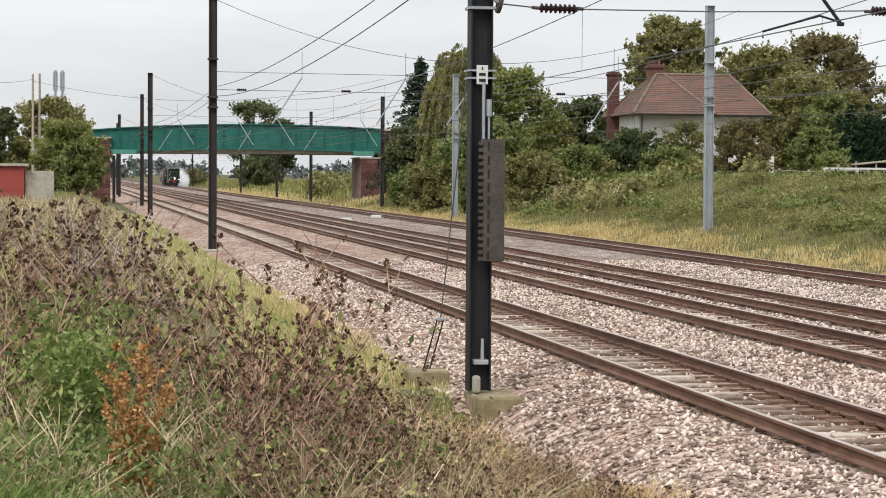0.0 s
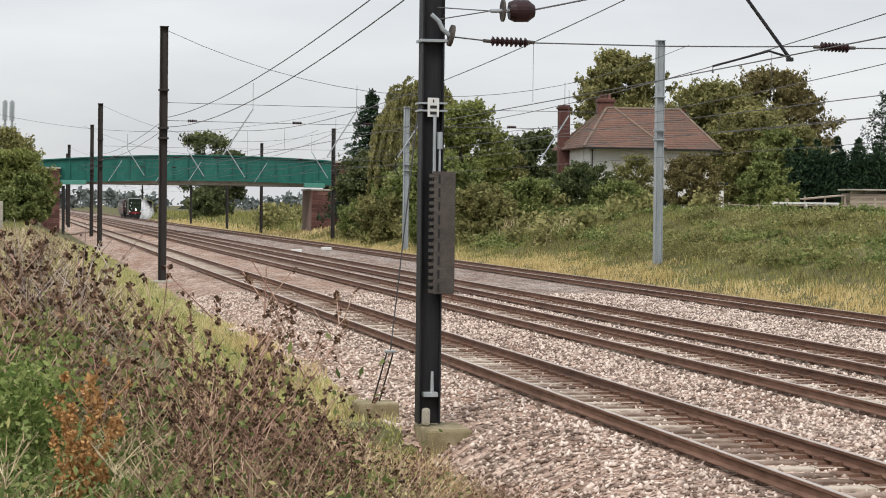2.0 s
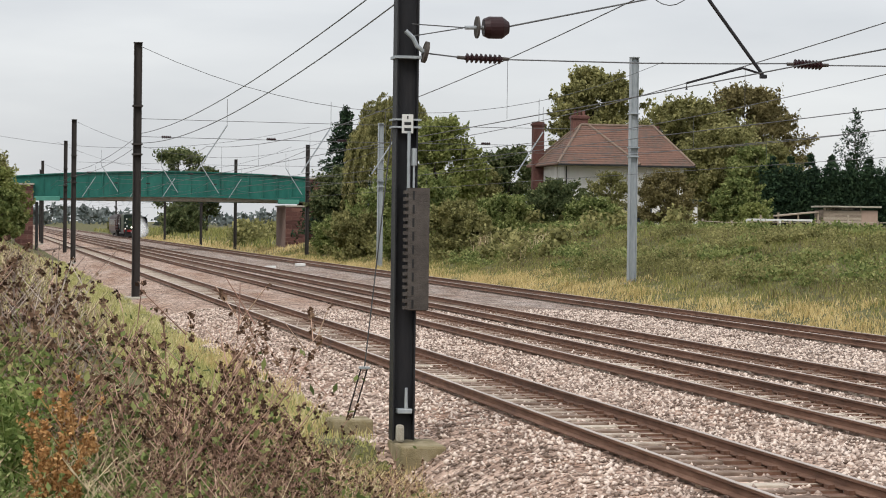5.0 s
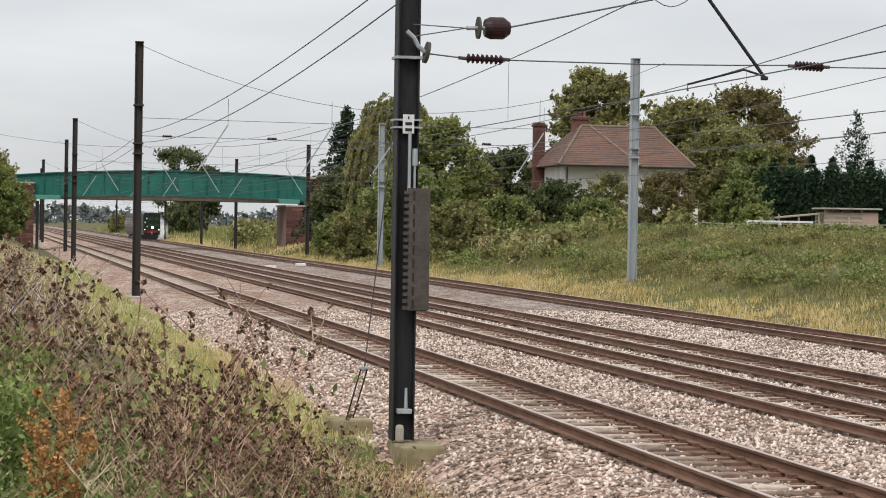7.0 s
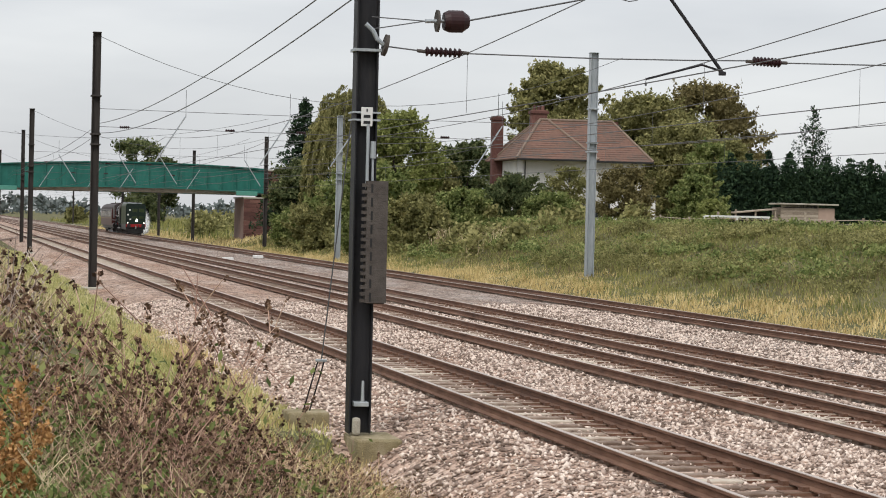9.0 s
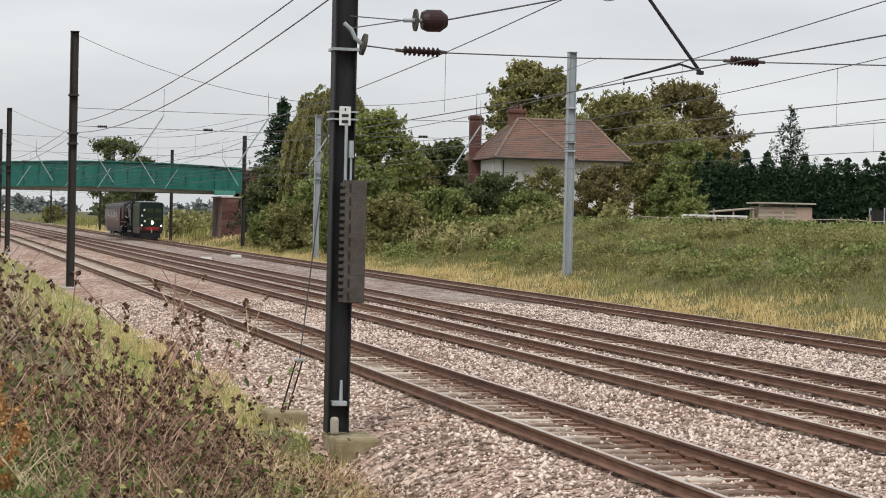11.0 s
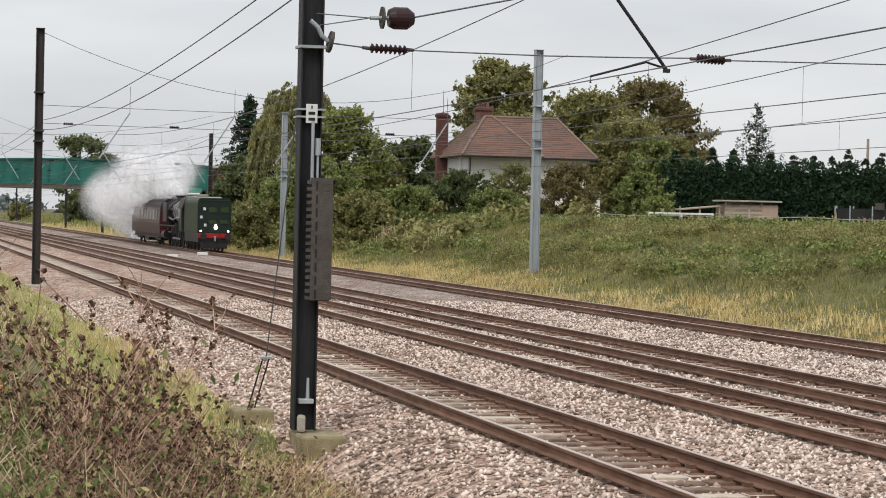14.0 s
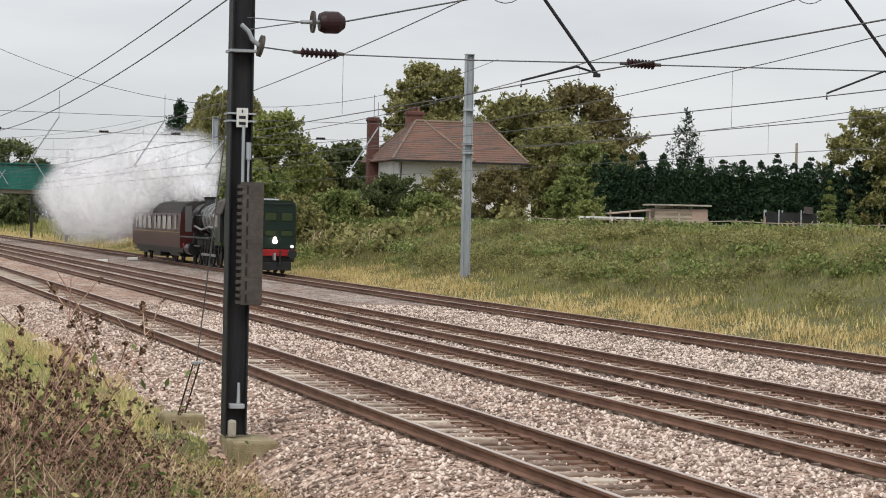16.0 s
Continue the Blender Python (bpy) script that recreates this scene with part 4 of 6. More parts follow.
for z in (4.60, 4.71):
    part("band", box(B(), -0.21, 0.21, -0.178, 0.178, z, z + 0.025), GALV, near_mast, "galvanised strap")
part("low_bracket", box(B(), -0.10, 0.12, -0.20, -0.01, 0.40, 0.47, 0.01), GALV, near_mast, "galvanised guide bracket")
part("guide_rod", cyl(B(), (0.03, -0.17, 0.42), (0.03, -0.17, 0.78), 0.03, 0.02, 8), GALV, near_mast)
part("cable_clump", box(B(), -0.12, 0.0, -0.24, -0.12, -0.02, 0.24, 0.04), CONCRETE, near_mast, "grey cable joint box at the foot")
part("band", box(B(), -0.20, 0.20, -0.19, 0.19, 5.62, 5.66), GALV, near_mast)
bm = B()
polyline(bm, [(-0.05, -0.2, 6.02), (0.06, -0.22, 5.92), (0.12, -0.22, 5.80), (0.22, -0.22, 5.72)], 0.035, 8)
part("arm_bracket", bm, GALV, near_mast, "bent galvanised bracket")
bm = B()
cyl(bm, (0.22, -0.22, 5.72), (0.27, -0.22, 5.71), 0.16, seg=18)
part("pulley", bm, WEIGHT, near_mast, "brown pulley disc")


def ribbed(bm, a, b, r_core, r_rib, ribs):
    a, b = Vector(a), Vector(b)
    pts, radii = [a], [r_core]
    for k in range(ribs):
        for o, r in ((0.15, r_core), (0.3, r_rib), (0.6, r_rib * 0.85), (0.8, r_core)):
            pts.append(a.lerp(b, (k + o) / ribs))
            radii.append(r)
    return tube(bm, pts + [b], radii + [r_core], 14)


# ---- headspan across the tracks beside the near mast ----
span = thing("cross_span", "cross-track span wire with ribbed brown insulators", "span wire", (0, 31.0, 0))
part("wire", polyline(B(), [(6.2, 0, 5.36), (6.76, 0, 5.31)], 0.012), WIRE, span)
part("insulator", ribbed(B(), (6.86, 0, 5.305), (7.42, 0, 5.295), 0.035, 0.075, 8), PORCELAIN, span, "ribbed brown porcelain insulator")
part("wire", polyline(B(), [(7.42, 0, 5.295), (9.6, 0, 5.30), (11.0, 0, 5.33), (11.96, 0, 5.36)], 0.011), WIRE, span)
part("insulator", ribbed(B(), (12.0, 0, 5.36), (12.46, 0, 5.345), 0.035, 0.075, 8), PORCELAIN, span, "ribbed brown porcelain insulator")
part("wire", polyline(B(), [(12.46, 0, 5.345), (16.4, 0, 5.41), (22.7, 0, 5.45), (29.0, 0, 5.5)], 0.011), WIRE, span)
for x in (6.80, 7.46, 11.95, 12.5):
    part("clevis", cyl(B(), (x - 0.06, 0, 5.32 + (0.03 if x > 9 else -0.01)), (x + 0.06, 0, 5.32 + (0.03 if x > 9 else -0.02)), 0.026, seg=8), WEIGHT, span)
barrel = thing("tension_insulator", "large dark barrel insulator with a steel end disc", "insulator", (7.15, 31.0, 5.76))
bm = B()
for k, (a, b, r0, r1) in enumerate(((-0.02, 0.06, 0.13, 0.165), (0.06, 0.26, 0.165, 0.165), (0.26, 0.36, 0.165, 0.09))):
    cyl(bm, (a, 0, 0.02 * a), (b, 0, 0.02 * b), r0, r1, 20)
part("barrel", bm, PORCELAIN, barrel)
bm = B()
cyl(bm, (-0.13, 0, 0), (-0.10, 0, 0), 0.165, seg=20)
part("end_disc", bm, WEIGHT, barrel, "grey steel end disc")
part("stem", cyl(B(), (-0.3, 0, -0.01), (0, 0, 0), 0.03, seg=8), GALV, barrel)
part("wire", polyline(B(), [(0.34, 0, 0.02), (2.5, 0, 0.50), (7.0, 0, 1.6)], 0.014), WIRE, barrel)
for dz in (0.04, -0.02):
    part("stay_wire", polyline(B(), [(-0.3, 0, -0.01), (-1.1, 0, -0.10 + dz * 3)], 0.009), WIRE, barrel)
for x0, z0, x1, z1, xa, za in ((10.45, 6.51, 11.53, 5.14, 10.29, 5.0), (15.5, 6.75, 16.75, 5.28, 15.4, 5.0)):
    reg = thing("registration_arm", "slanting steel registration arm with a pull-off", "catenary arm", (0, 31.0, 0), "registration arms")
    part("strut", cyl(B(), (x0, 0, z0), (x1, 0, z1), 0.028, 0.028, 8), DARK_STEEL, reg)
    part("foot", box(B(), x1 - 0.07, x1 + 0.03, -0.04, 0.04, z1 - 0.02, z1 + 0.04, 0.01), DARK_STEEL, reg)
    part("pull_off", polyline(B(), [(x1 - 0.02, 0, z1 + 0.04), (x1 - 0.35, 0, z1 + 0.13), (xa, 0, za + 0.02), (xa, 0, za - 0.08)], 0.018, 6), DARK_STEEL, reg)
    part("jumper", polyline(B(), [(x0 - 0.9 + 0.9 * k / 8, 0, z0 - 0.05 - 0.28 * math.sin(math.pi * k / 8)) for k in range(9)], 0.008), WIRE, reg, "slack jumper cable")
    part("head", box(B(), x0 - 0.1, x0 + 0.1, -0.06, 0.06, z0 - 0.02, z0 + 0.12, 0.02), PORCELAIN, reg)

# ---- wires along the line ----
SPANS = (-35, 31, 90.65, 161, 205, 277, 360, 430, 520)
for ti, x in enumerate(TRACKS):
    ohl = thing("overhead_line", "contact wire and sagging catenary over a track", "overhead wire", (x, 0, 0), "overhead wires over the tracks")
    st = 0.2
    pts = [((st if i % 2 else -st), y, 4.72) for i, y in enumerate(SPANS)]
    part("contact_wire", polyline(B(), pts, 0.0085), WIRE, ohl)
    run = []
    for a, b in zip(SPANS, SPANS[1:]):
        ln = sag((0, a, 8.7), (0, b, 6.0), 0.0, 6) if b == 31 else sag((0, a, 6.0), (0, b, 6.0), 0.62, 30)
        run += ln
        for k in range(3, 30, 6):
            if a > 0 and a < 200:
                p = ln[k]
                part("dropper", cyl(B(), (0, p[1], 4.72), p, 0.004, seg=4), WIRE, ohl)
    part("catenary_wire", polyline(B(), run, 0.009), WIRE, ohl)
feed = thing("feeder_wires", "two feeder wires along the near masts", "overhead wire", (6.2, 0, 0))
for z in (6.08, 6.48):
    part("wire", polyline(B(), sag((0, 2, z + 0.5), (0, 31, z + 0.3), 0.15, 4) + sag((0, 31, z + 0.3), (0, 90.5, z), 0.60 if z < 6.2 else 0.47, 24), 0.013), WIRE, feed)
    part("wire", polyline(B(), [p for a, b in zip((90.5, 161, 205, 277), (161, 205, 277, 360)) for p in sag((0, a, z), (0, b, z), 0.3, 6)], 0.012), WIRE, feed)
tele = thing("telephone_wire", "thin wires crossing high over the line", "overhead wire", (0, 0, 0))
part("wire", polyline(B(), sag((-9.3, 240, 12.6), (-3.8, 250, 13.4), 0.2, 6), 0.02), WIRE, tele)
part("wire", polyline(B(), sag((-3.8, 250, 13.2), (36, 245, 13.8), 2.4, 14), 0.02), WIRE, tele)
# headspans and pull-off arms at the far masts
for y, xr in ((90.65, 29.0), (161.0, 27.6), (205.0, 28.4), (277.0, 27.4), (360.0, 27.5)):
    hs = thing("cross_span", "cross-track span wires hung between two masts", "span wire", (0, y, 0))
    for z, drop in ((10.1, 2.5), (7.1, 0.05), (6.35, 0.05)):
        part("wire", polyline(B(), sag((6.2, 0, z), (xr, 0, z), drop, 16), 0.012), WIRE, hs)
    flip = -1 if y in (161.0, 277.0) else 1
    for x in TRACKS:
        part("insulator", ribbed(B(), (x - 1.9, 0, 6.35), (x - 1.5, 0, 6.35), 0.03, 0.07, 5), PORCELAIN, hs)
        part("arm", cyl(B(), (x + 0.85 * flip, 0, 6.9), (x - 0.4 * flip, 0, 4.95), 0.03, seg=6), GALV, hs, "slanting registration arm")
        part("dropper", cyl(B(), (x + 0.85 * flip, 0, 6.9), (x + 0.85 * flip, 0, 8.0), 0.01, seg=4), WIRE, hs)
# guy wires with concrete anchor
guy = thing("guy_anchor", "concrete anchor block with twin guy rods", "guy anchor", (5.6, 33.4, -0.25))
part("block", box(B(), -0.33, 0.33, -0.3, 0.3, -0.75, 0.02, 0.04), MOSSY, guy, "weathered concrete block")
for dx in (-0.05, 0.05):
    part("rod", cyl(B(), (dx, 0, 0.0), (0.12 + dx, -0.6, 0.85), 0.012, seg=6), DARK_STEEL, guy)
part("spreader", box(B(), 0.03, 0.21, -0.63, -0.57, 0.83, 0.87, 0.01), GALV, guy)
part("guy_wire", cyl(B(), (0.12, -0.6, 0.85), (0.45, -2.1, 6.6), 0.010, seg=6), WIRE, guy)

# white markers beside the track
for x, y in ((16.75 + 1.0, 137.5), (22.88 - 1.9, 146.5)):
    b = thing("track_box", "small white trackside box", "box", (x, y, -0.2))
    part("body", box(B(), -0.35, 0.35, -0.2, 0.2, 0, 0.22, 0.04), WHITE_PLATE, b)

# ---- the steam train, tender first; its front end is at y = 0 and it reaches back along +y ----
train_loco = thing("steam_locomotive", "green and black steam locomotive running tender first", "locomotive", (TRACKS[3], 450, 0))
coach = thing("railway_coach", "maroon passenger coach with pale windows and a grey roof", "railway coach", (TRACKS[3], 472, 0))


def rounded_side(bm, prof, y0, y1):
    """A body extruded along the line from a cross-section."""
    r = [[bm.verts.new((x, y, z)) for x, z in prof] for y in (y0, y1)]
    n = len(prof)
    for i in range(n):
        bm.faces.new((r[0][i], r[1][i], r[1][(i + 1) % n], r[0][(i + 1) % n]))
    bm.faces.new(r[0])
    bm.faces.new(r[1][::-1])
    bmesh.ops.recalc_face_normals(bm, faces=bm.faces)
    return bm


tender = part("tender_body", rounded_side(B(), [(-1.21, 1.25), (1.21, 1.25), (1.22, 3.45), (1.16, 3.66), (1.0, 3.79), (-1.0, 3.79), (-1.16, 3.66), (-1.22, 3.45)], 0.75, 7.9), STEAM_GREEN, train_loco, "tall green tender with curved top edges")
part("end_sheet", box(B(), -1.19, 1.19, 0.70, 0.745, 1.28, 3.5, 0.02), TENDER_END, tender, "dark green tender end")
part("end_top", rounded_side(B(), [(-1.19, 3.49), (1.19, 3.49), (1.12, 3.66), (0.98, 3.77), (-0.98, 3.77), (-1.12, 3.66)], 0.70, 0.745), TENDER_END, tender)
# the sheen along the top is put into this cover's pale grey
part("coal_plate", box(B(), -1.0, 1.0, 4.0, 7.8, 3.79, 3.9, 0.05), GALV, tender, "sheet over the coal space, paled for the roof sheen")
for x in (-0.12, 0.72):
    for z in (2.75, 1.95):
        part("panel", box(B(), x - 0.3, x + 0.3, 0.68, 0.70, z, z + (0.42 if z > 2.5 else 0.3), 0.04), STEAM_GREEN, tender, "lighter green raised panel")
part("handrail", cyl(B(), (-1.05, 0.62, 3.62), (1.05, 0.62, 3.62), 0.02, seg=6), BLACK, tender)
for x, z in ((-0.72, 3.0), (-0.95, 2.42), (-0.66, 1.85)):
    part("lamp_bracket", box(B(), x - 0.09, x + 0.09, 0.64, 0.70, z - 0.1, z + 0.1, 0.02), WHITE_PLATE, tender, "white square plate")
part("headlamp", cyl(B(), (0.10, 0.55, 1.68), (0.10, 0.72, 1.68), 0.12, 0.12, 14), LAMP, tender, "bright lit headlamp")
part("headlamp_top", box(B(), 0.03, 0.17, 0.58, 0.70, 1.72, 1.9, 0.02), LAMP, tender)
for x in (-0.98, 1.0):
    part("marker_lamp", cyl(B(), (x, 0.55, 1.42), (x, 0.7, 1.42), 0.07, 0.07, 12), MARKER, tender, "small lit marker lamp")
for x in (-1.2, -1.0):
    part("ladder_rail", cyl(B(), (x, 0.66, 1.3), (x, 0.66, 3.2), 0.02, seg=6), BLACK, tender)
beam = part("buffer_beam", box(B(), -1.2, 1.2, 0.45, 0.68, 0.92, 1.26, 0.02), BUFFER_RED, train_loco, "bright red buffer beam")
for x in (-0.87, 0.87):
    part("buffer_shank", cyl(B(), (x, 0.0, 1.05), (x, 0.46, 1.05), 0.10, 0.13, 12), BUFFER_RED, beam)
    part("buffer_head", cyl(B(), (x, -0.06, 1.05), (x, 0.0, 1.05), 0.24, 0.24, 18), LOCO_BLACK, beam)
part("coupling_hook", box(B(), -0.06, 0.06, 0.1, 0.46, 0.7, 1.08, 0.02), STEEL, beam)
part("brake_hose", cyl(B(), (0.3, 0.3, 0.45), (0.35, 0.45, 1.2), 0.04, seg=8), LOCO_BLACK, beam)
part("tender_frame", box(B(), -1.15, 1.15, 0.7, 7.9, 0.62, 1.26, 0.02), LOCO_BLACK, train_loco)
part("life_guard", box(B(), -0.95, 0.95, 0.5, 0.7, 0.18, 0.62, 0.03), LOCO_BLACK, train_loco)


def wheelset(name, parent, y, r, spokes, material):
    """Two wheels on an axle, with rims and spokes."""
    bm = B()
    for x in (-0.75, 0.75):
        cyl(bm, (x - 0.06, 0, 0), (x + 0.06, 0, 0), r, r, 28, caps=False)
        cyl(bm, (x - 0.06, 0, 0), (x + 0.06, 0, 0), r - 0.09, r - 0.09, 28, caps=False)
        for s in (-0.06, 0.06):
            k = 28
            o = [bm.verts.new((x + s, r * math.cos(6.2832 * i / k), r * math.sin(6.2832 * i / k))) for i in range(k)]
            q = [bm.verts.new((x + s, (r - 0.09) * math.cos(6.2832 * i / k), (r - 0.09) * math.sin(6.2832 * i / k))) for i in range(k)]
            for i in range(k):
                bm.faces.new((o[i], o[(i + 1) % k], q[(i + 1) % k], q[i]))
        cyl(bm, (x - 0.09, 0, 0), (x + 0.09, 0, 0), 0.15, seg=12)
        for i in range(spokes):
            a = 6.2832 * i / spokes
            cyl(bm, (x, 0, 0), (x, (r - 0.05) * math.cos(a), (r - 0.05) * math.sin(a)), 0.03, seg=4, caps=False)
    cyl(bm, (-0.75, 0, 0), (0.75, 0, 0), 0.09, seg=10)
    o = part(name, bm, material, parent)
    o.matrix_basis = pose(0, y, r)
    return o


for y in (1.7, 3.5, 5.3, 7.1):
    wheelset("tender_wheel", train_loco, y, 0.55, 10, LOCO_BLACK)
cab = part("cab", rounded_side(B(), [(-1.32, 1.3), (1.32, 1.3), (1.36, 3.0), (1.15, 3.6), (0.7, 3.86), (-0.7, 3.86), (-1.15, 3.6), (-1.36, 3.0)], 8.2, 10.1), STEAM_GREEN, train_loco, "green cab with a rounded roof")
# the cab is solid; a black block paints the shade of its doorway
part("cab_opening", box(B(), -1.38, 1.38, 8.15, 8.9, 1.5, 3.1), LOCO_BLACK, cab, "black block painted as the doorway's shade")
part("cab_window", box(B(), -1.39, 1.39, 9.1, 9.8, 2.3, 3.0), PALE_GLASS, cab, "cab side window")
part("cab_roof", rounded_side(B(), [(-1.42, 3.05), (-1.36, 3.05), (-1.13, 3.64), (-0.68, 3.9), (0.68, 3.9), (1.13, 3.64), (1.36, 3.05), (1.42, 3.05), (1.2, 3.72), (0.72, 3.97), (-0.72, 3.97), (-1.2, 3.72)], 7.7, 10.2), WEIGHT, cab, "worn dark cab roof")
part("fall_plate", box(B(), -1.1, 1.1, 7.85, 8.3, 1.1, 1.3), LOCO_BLACK, train_loco)
boiler = part("boiler", cyl(B(), (0, 10.0, 2.75), (0, 18.2, 2.75), 0.95, 0.88, 28), BOILER, train_loco, "dark glossy boiler with polished bands")
for y in (10.9, 12.2, 13.5, 14.8, 16.1):
    part("boiler_band", cyl(B(), (0, y - 0.04, 2.75), (0, y + 0.04, 2.75), 0.965, seg=28), STEEL, boiler)
part("firebox", rounded_side(B(), [(-1.05, 1.5), (1.05, 1.5), (1.08, 2.9), (0.75, 3.55), (0.3, 3.74), (-0.3, 3.74), (-0.75, 3.55), (-1.08, 2.9)], 10.1, 12.1), BOILER, boiler)
part("smokebox", cyl(B(), (0, 18.2, 2.75), (0, 20.0, 2.75), 0.95, 0.95, 28), LOCO_BLACK, boiler)
part("smokebox_door", cyl(B(), (0, 20.0, 2.75), (0, 20.18, 2.75), 0.85, 0.5, 24), LOCO_BLACK, boiler)
bm = B()
cyl(bm, (0, 19.1, 3.6), (0, 19.1, 3.95), 0.36, 0.30, 18)
cyl(bm, (0, 19.1, 3.95), (0, 19.1, 4.05), 0.38, 0.40, 18)
part("chimney", bm, LOCO_BLACK, boiler, "short black chimney with a lip")
part("dome", cyl(B(), (0, 14.5, 3.55), (0, 14.5, 3.9), 0.42, 0.25, 18), BOILER, boiler, "low steam dome")
part("handrail", cyl(B(), (-1.03, 10.3, 2.95), (-1.03, 19.8, 2.95), 0.022, seg=6), STEEL, boiler, "polished handrail")
part("handrail", cyl(B(), (1.03, 10.3, 2.95), (1.03, 19.8, 2.95), 0.022, seg=6), STEEL, boiler, "polished handrail")
for s in (-1, 1):
    part("smoke_deflector", box(B(), s * 1.25 - 0.02, s * 1.25 + 0.02, 17.9, 20.3, 1.95, 3.5, 0.01), LOCO_BLACK, train_loco, "black smoke deflector plate")
    part("running_plate", box(B(), s * 1.3 - 0.33, s * 1.3 + 0.05, 10.0, 20.6, 1.62, 1.70, 0.01), LOCO_BLACK, train_loco, "running plate beside the boiler")
    part("cylinder", cyl(B(), (s * 1.12, 17.8, 0.95), (s * 1.12, 19.3, 0.95), 0.36, 0.36, 18), LOCO_BLACK, train_loco, "outside cylinder")
    part("steam_pipe", cyl(B(), (s * 1.0, 18.5, 1.2), (s * 0.85, 18.6, 2.2), 0.14, 0.16, 10), LOCO_BLACK, train_loco)
    part("slide_bar", box(B(), s * 1.1 - 0.05, s * 1.1 + 0.05, 16.3, 17.8, 1.12, 1.2), STEEL, train_loco)
    part("coupling_rod", box(B(), s * 0.98 - 0.03, s * 0.98 + 0.03, 11.5, 16.0, 0.62, 0.76, 0.02), STEEL, train_loco, "polished coupling rod")
    part("pipework", polyline(B(), [(s * 1.1, 10.4, 2.2), (s * 1.12, 13.0, 2.3), (s * 1.0, 16.0, 2.1), (s * 1.1, 18.0, 2.3)], 0.06, 8), STEEL, train_loco)
part("main_frame", box(B(), -0.6, 0.6, 8.2, 20.8, 0.7, 1.5), LOCO_BLACK, train_loco)
drivers = [wheelset("driving_wheel", train_loco, y, 0.95, 16, LOCO_BLACK) for y in (11.5, 13.7, 15.9)]
wheelset("trailing_wheel", train_loco, 9.2, 0.55, 10, LOCO_BLACK)
for y in (17.6, 19.5):
    wheelset("bogie_wheel", train_loco, y, 0.48, 10, LOCO_BLACK)
fb = part("rear_beam", box(B(), -1.28, 1.28, 20.7, 20.95, 0.88, 1.26, 0.02), BUFFER_RED, train_loco)
for x in (-0.87, 0.87):
    part("buffer_shank", cyl(B(), (x, 20.95, 1.05), (x, 21.4, 1.05), 0.12, 0.2, 12), LOCO_BLACK, fb)

# the coach, its near end at y = 0
L = 20.0
body = part("body", rounded_side(B(), [(-1.33, 0.95), (1.33, 0.95), (1.37, 2.0), (1.31, 3.05), (-1.31, 3.05), (-1.37, 2.0)], 0, L), MAROON, coach, "maroon coach body")
part("roof", rounded_side(B(), [(-1.34, 3.05), (1.34, 3.05), (1.2, 3.4), (0.85, 3.68), (0.4, 3.82), (-0.4, 3.82), (-0.85, 3.68), (-1.2, 3.4)], -0.02, L + 0.02), COACH_ROOF, coach, "grey rounded roof")
for k in range(5):
    part("roof_vent", box(B(), -0.15, 0.15, 2 + k * 4, 2.5 + k * 4, 3.8, 3.95, 0.03), COACH_ROOF, coach)
for k in range(9):
    y = 1.3 + k * 2.05
    w = 1.25 if k % 4 else 0.7
    for s in (-1, 1):
        win = part("window", box(B(), s * 1.35 - 0.035, s * 1.35 + 0.035, y, y + w, 2.05, 2.85, 0.02), PALE_GLASS, coach, "window with the pale reflection in its colour")
        part("window_rim", box(B(), s * 1.35 - 0.028, s * 1.35 + 0.028, y - 0.06, y + w + 0.06, 1.98, 2.92, 0.02), LOCO_BLACK, win)
for s in (-1, 1):
    part("waist_line", box(B(), s * 1.375 - 0.012, s * 1.375 + 0.012, 0.05, L - 0.05, 1.86, 1.90), ramp_mat("cream_lining", [(0.4, 0.3, 0.15), (0.5, 0.4, 0.22)], 3, 0.6), coach, "thin cream lining")
    part("footboard", box(B(), s * 1.25 - 0.1, s * 1.25 + 0.1, 0.6, L - 0.6, 0.60, 0.66), LOCO_BLACK, coach)
part("end_gangway", box(B(), -0.5, 0.5, -0.35, 0.0, 1.05, 3.2, 0.05), LOCO_BLACK, coach, "black corridor connection")
part("end_gangway", box(B(), -0.5, 0.5, L, L + 0.35, 1.05, 3.2, 0.05), LOCO_BLACK, coach, "black corridor connection")
part("underframe", box(B(), -1.1, 1.1, 0.2, L - 0.2, 0.62, 0.95), LOCO_BLACK, coach)
part("battery_box", box(B(), -1.2, 1.2, 8.4, 11.2, 0.3, 0.62, 0.03), LOCO_BLACK, coach)
for y in (2.2, 4.8, 15.2, 17.8):
    wheelset("coach_wheel", coach, y, 0.46, 10, LOCO_BLACK)
for y in (3.5, 16.5):
    part("bogie_frame", box(B(), -1.05, 1.05, y - 1.9, y + 1.9, 0.42, 0.72, 0.04), LOCO_BLACK, coach)


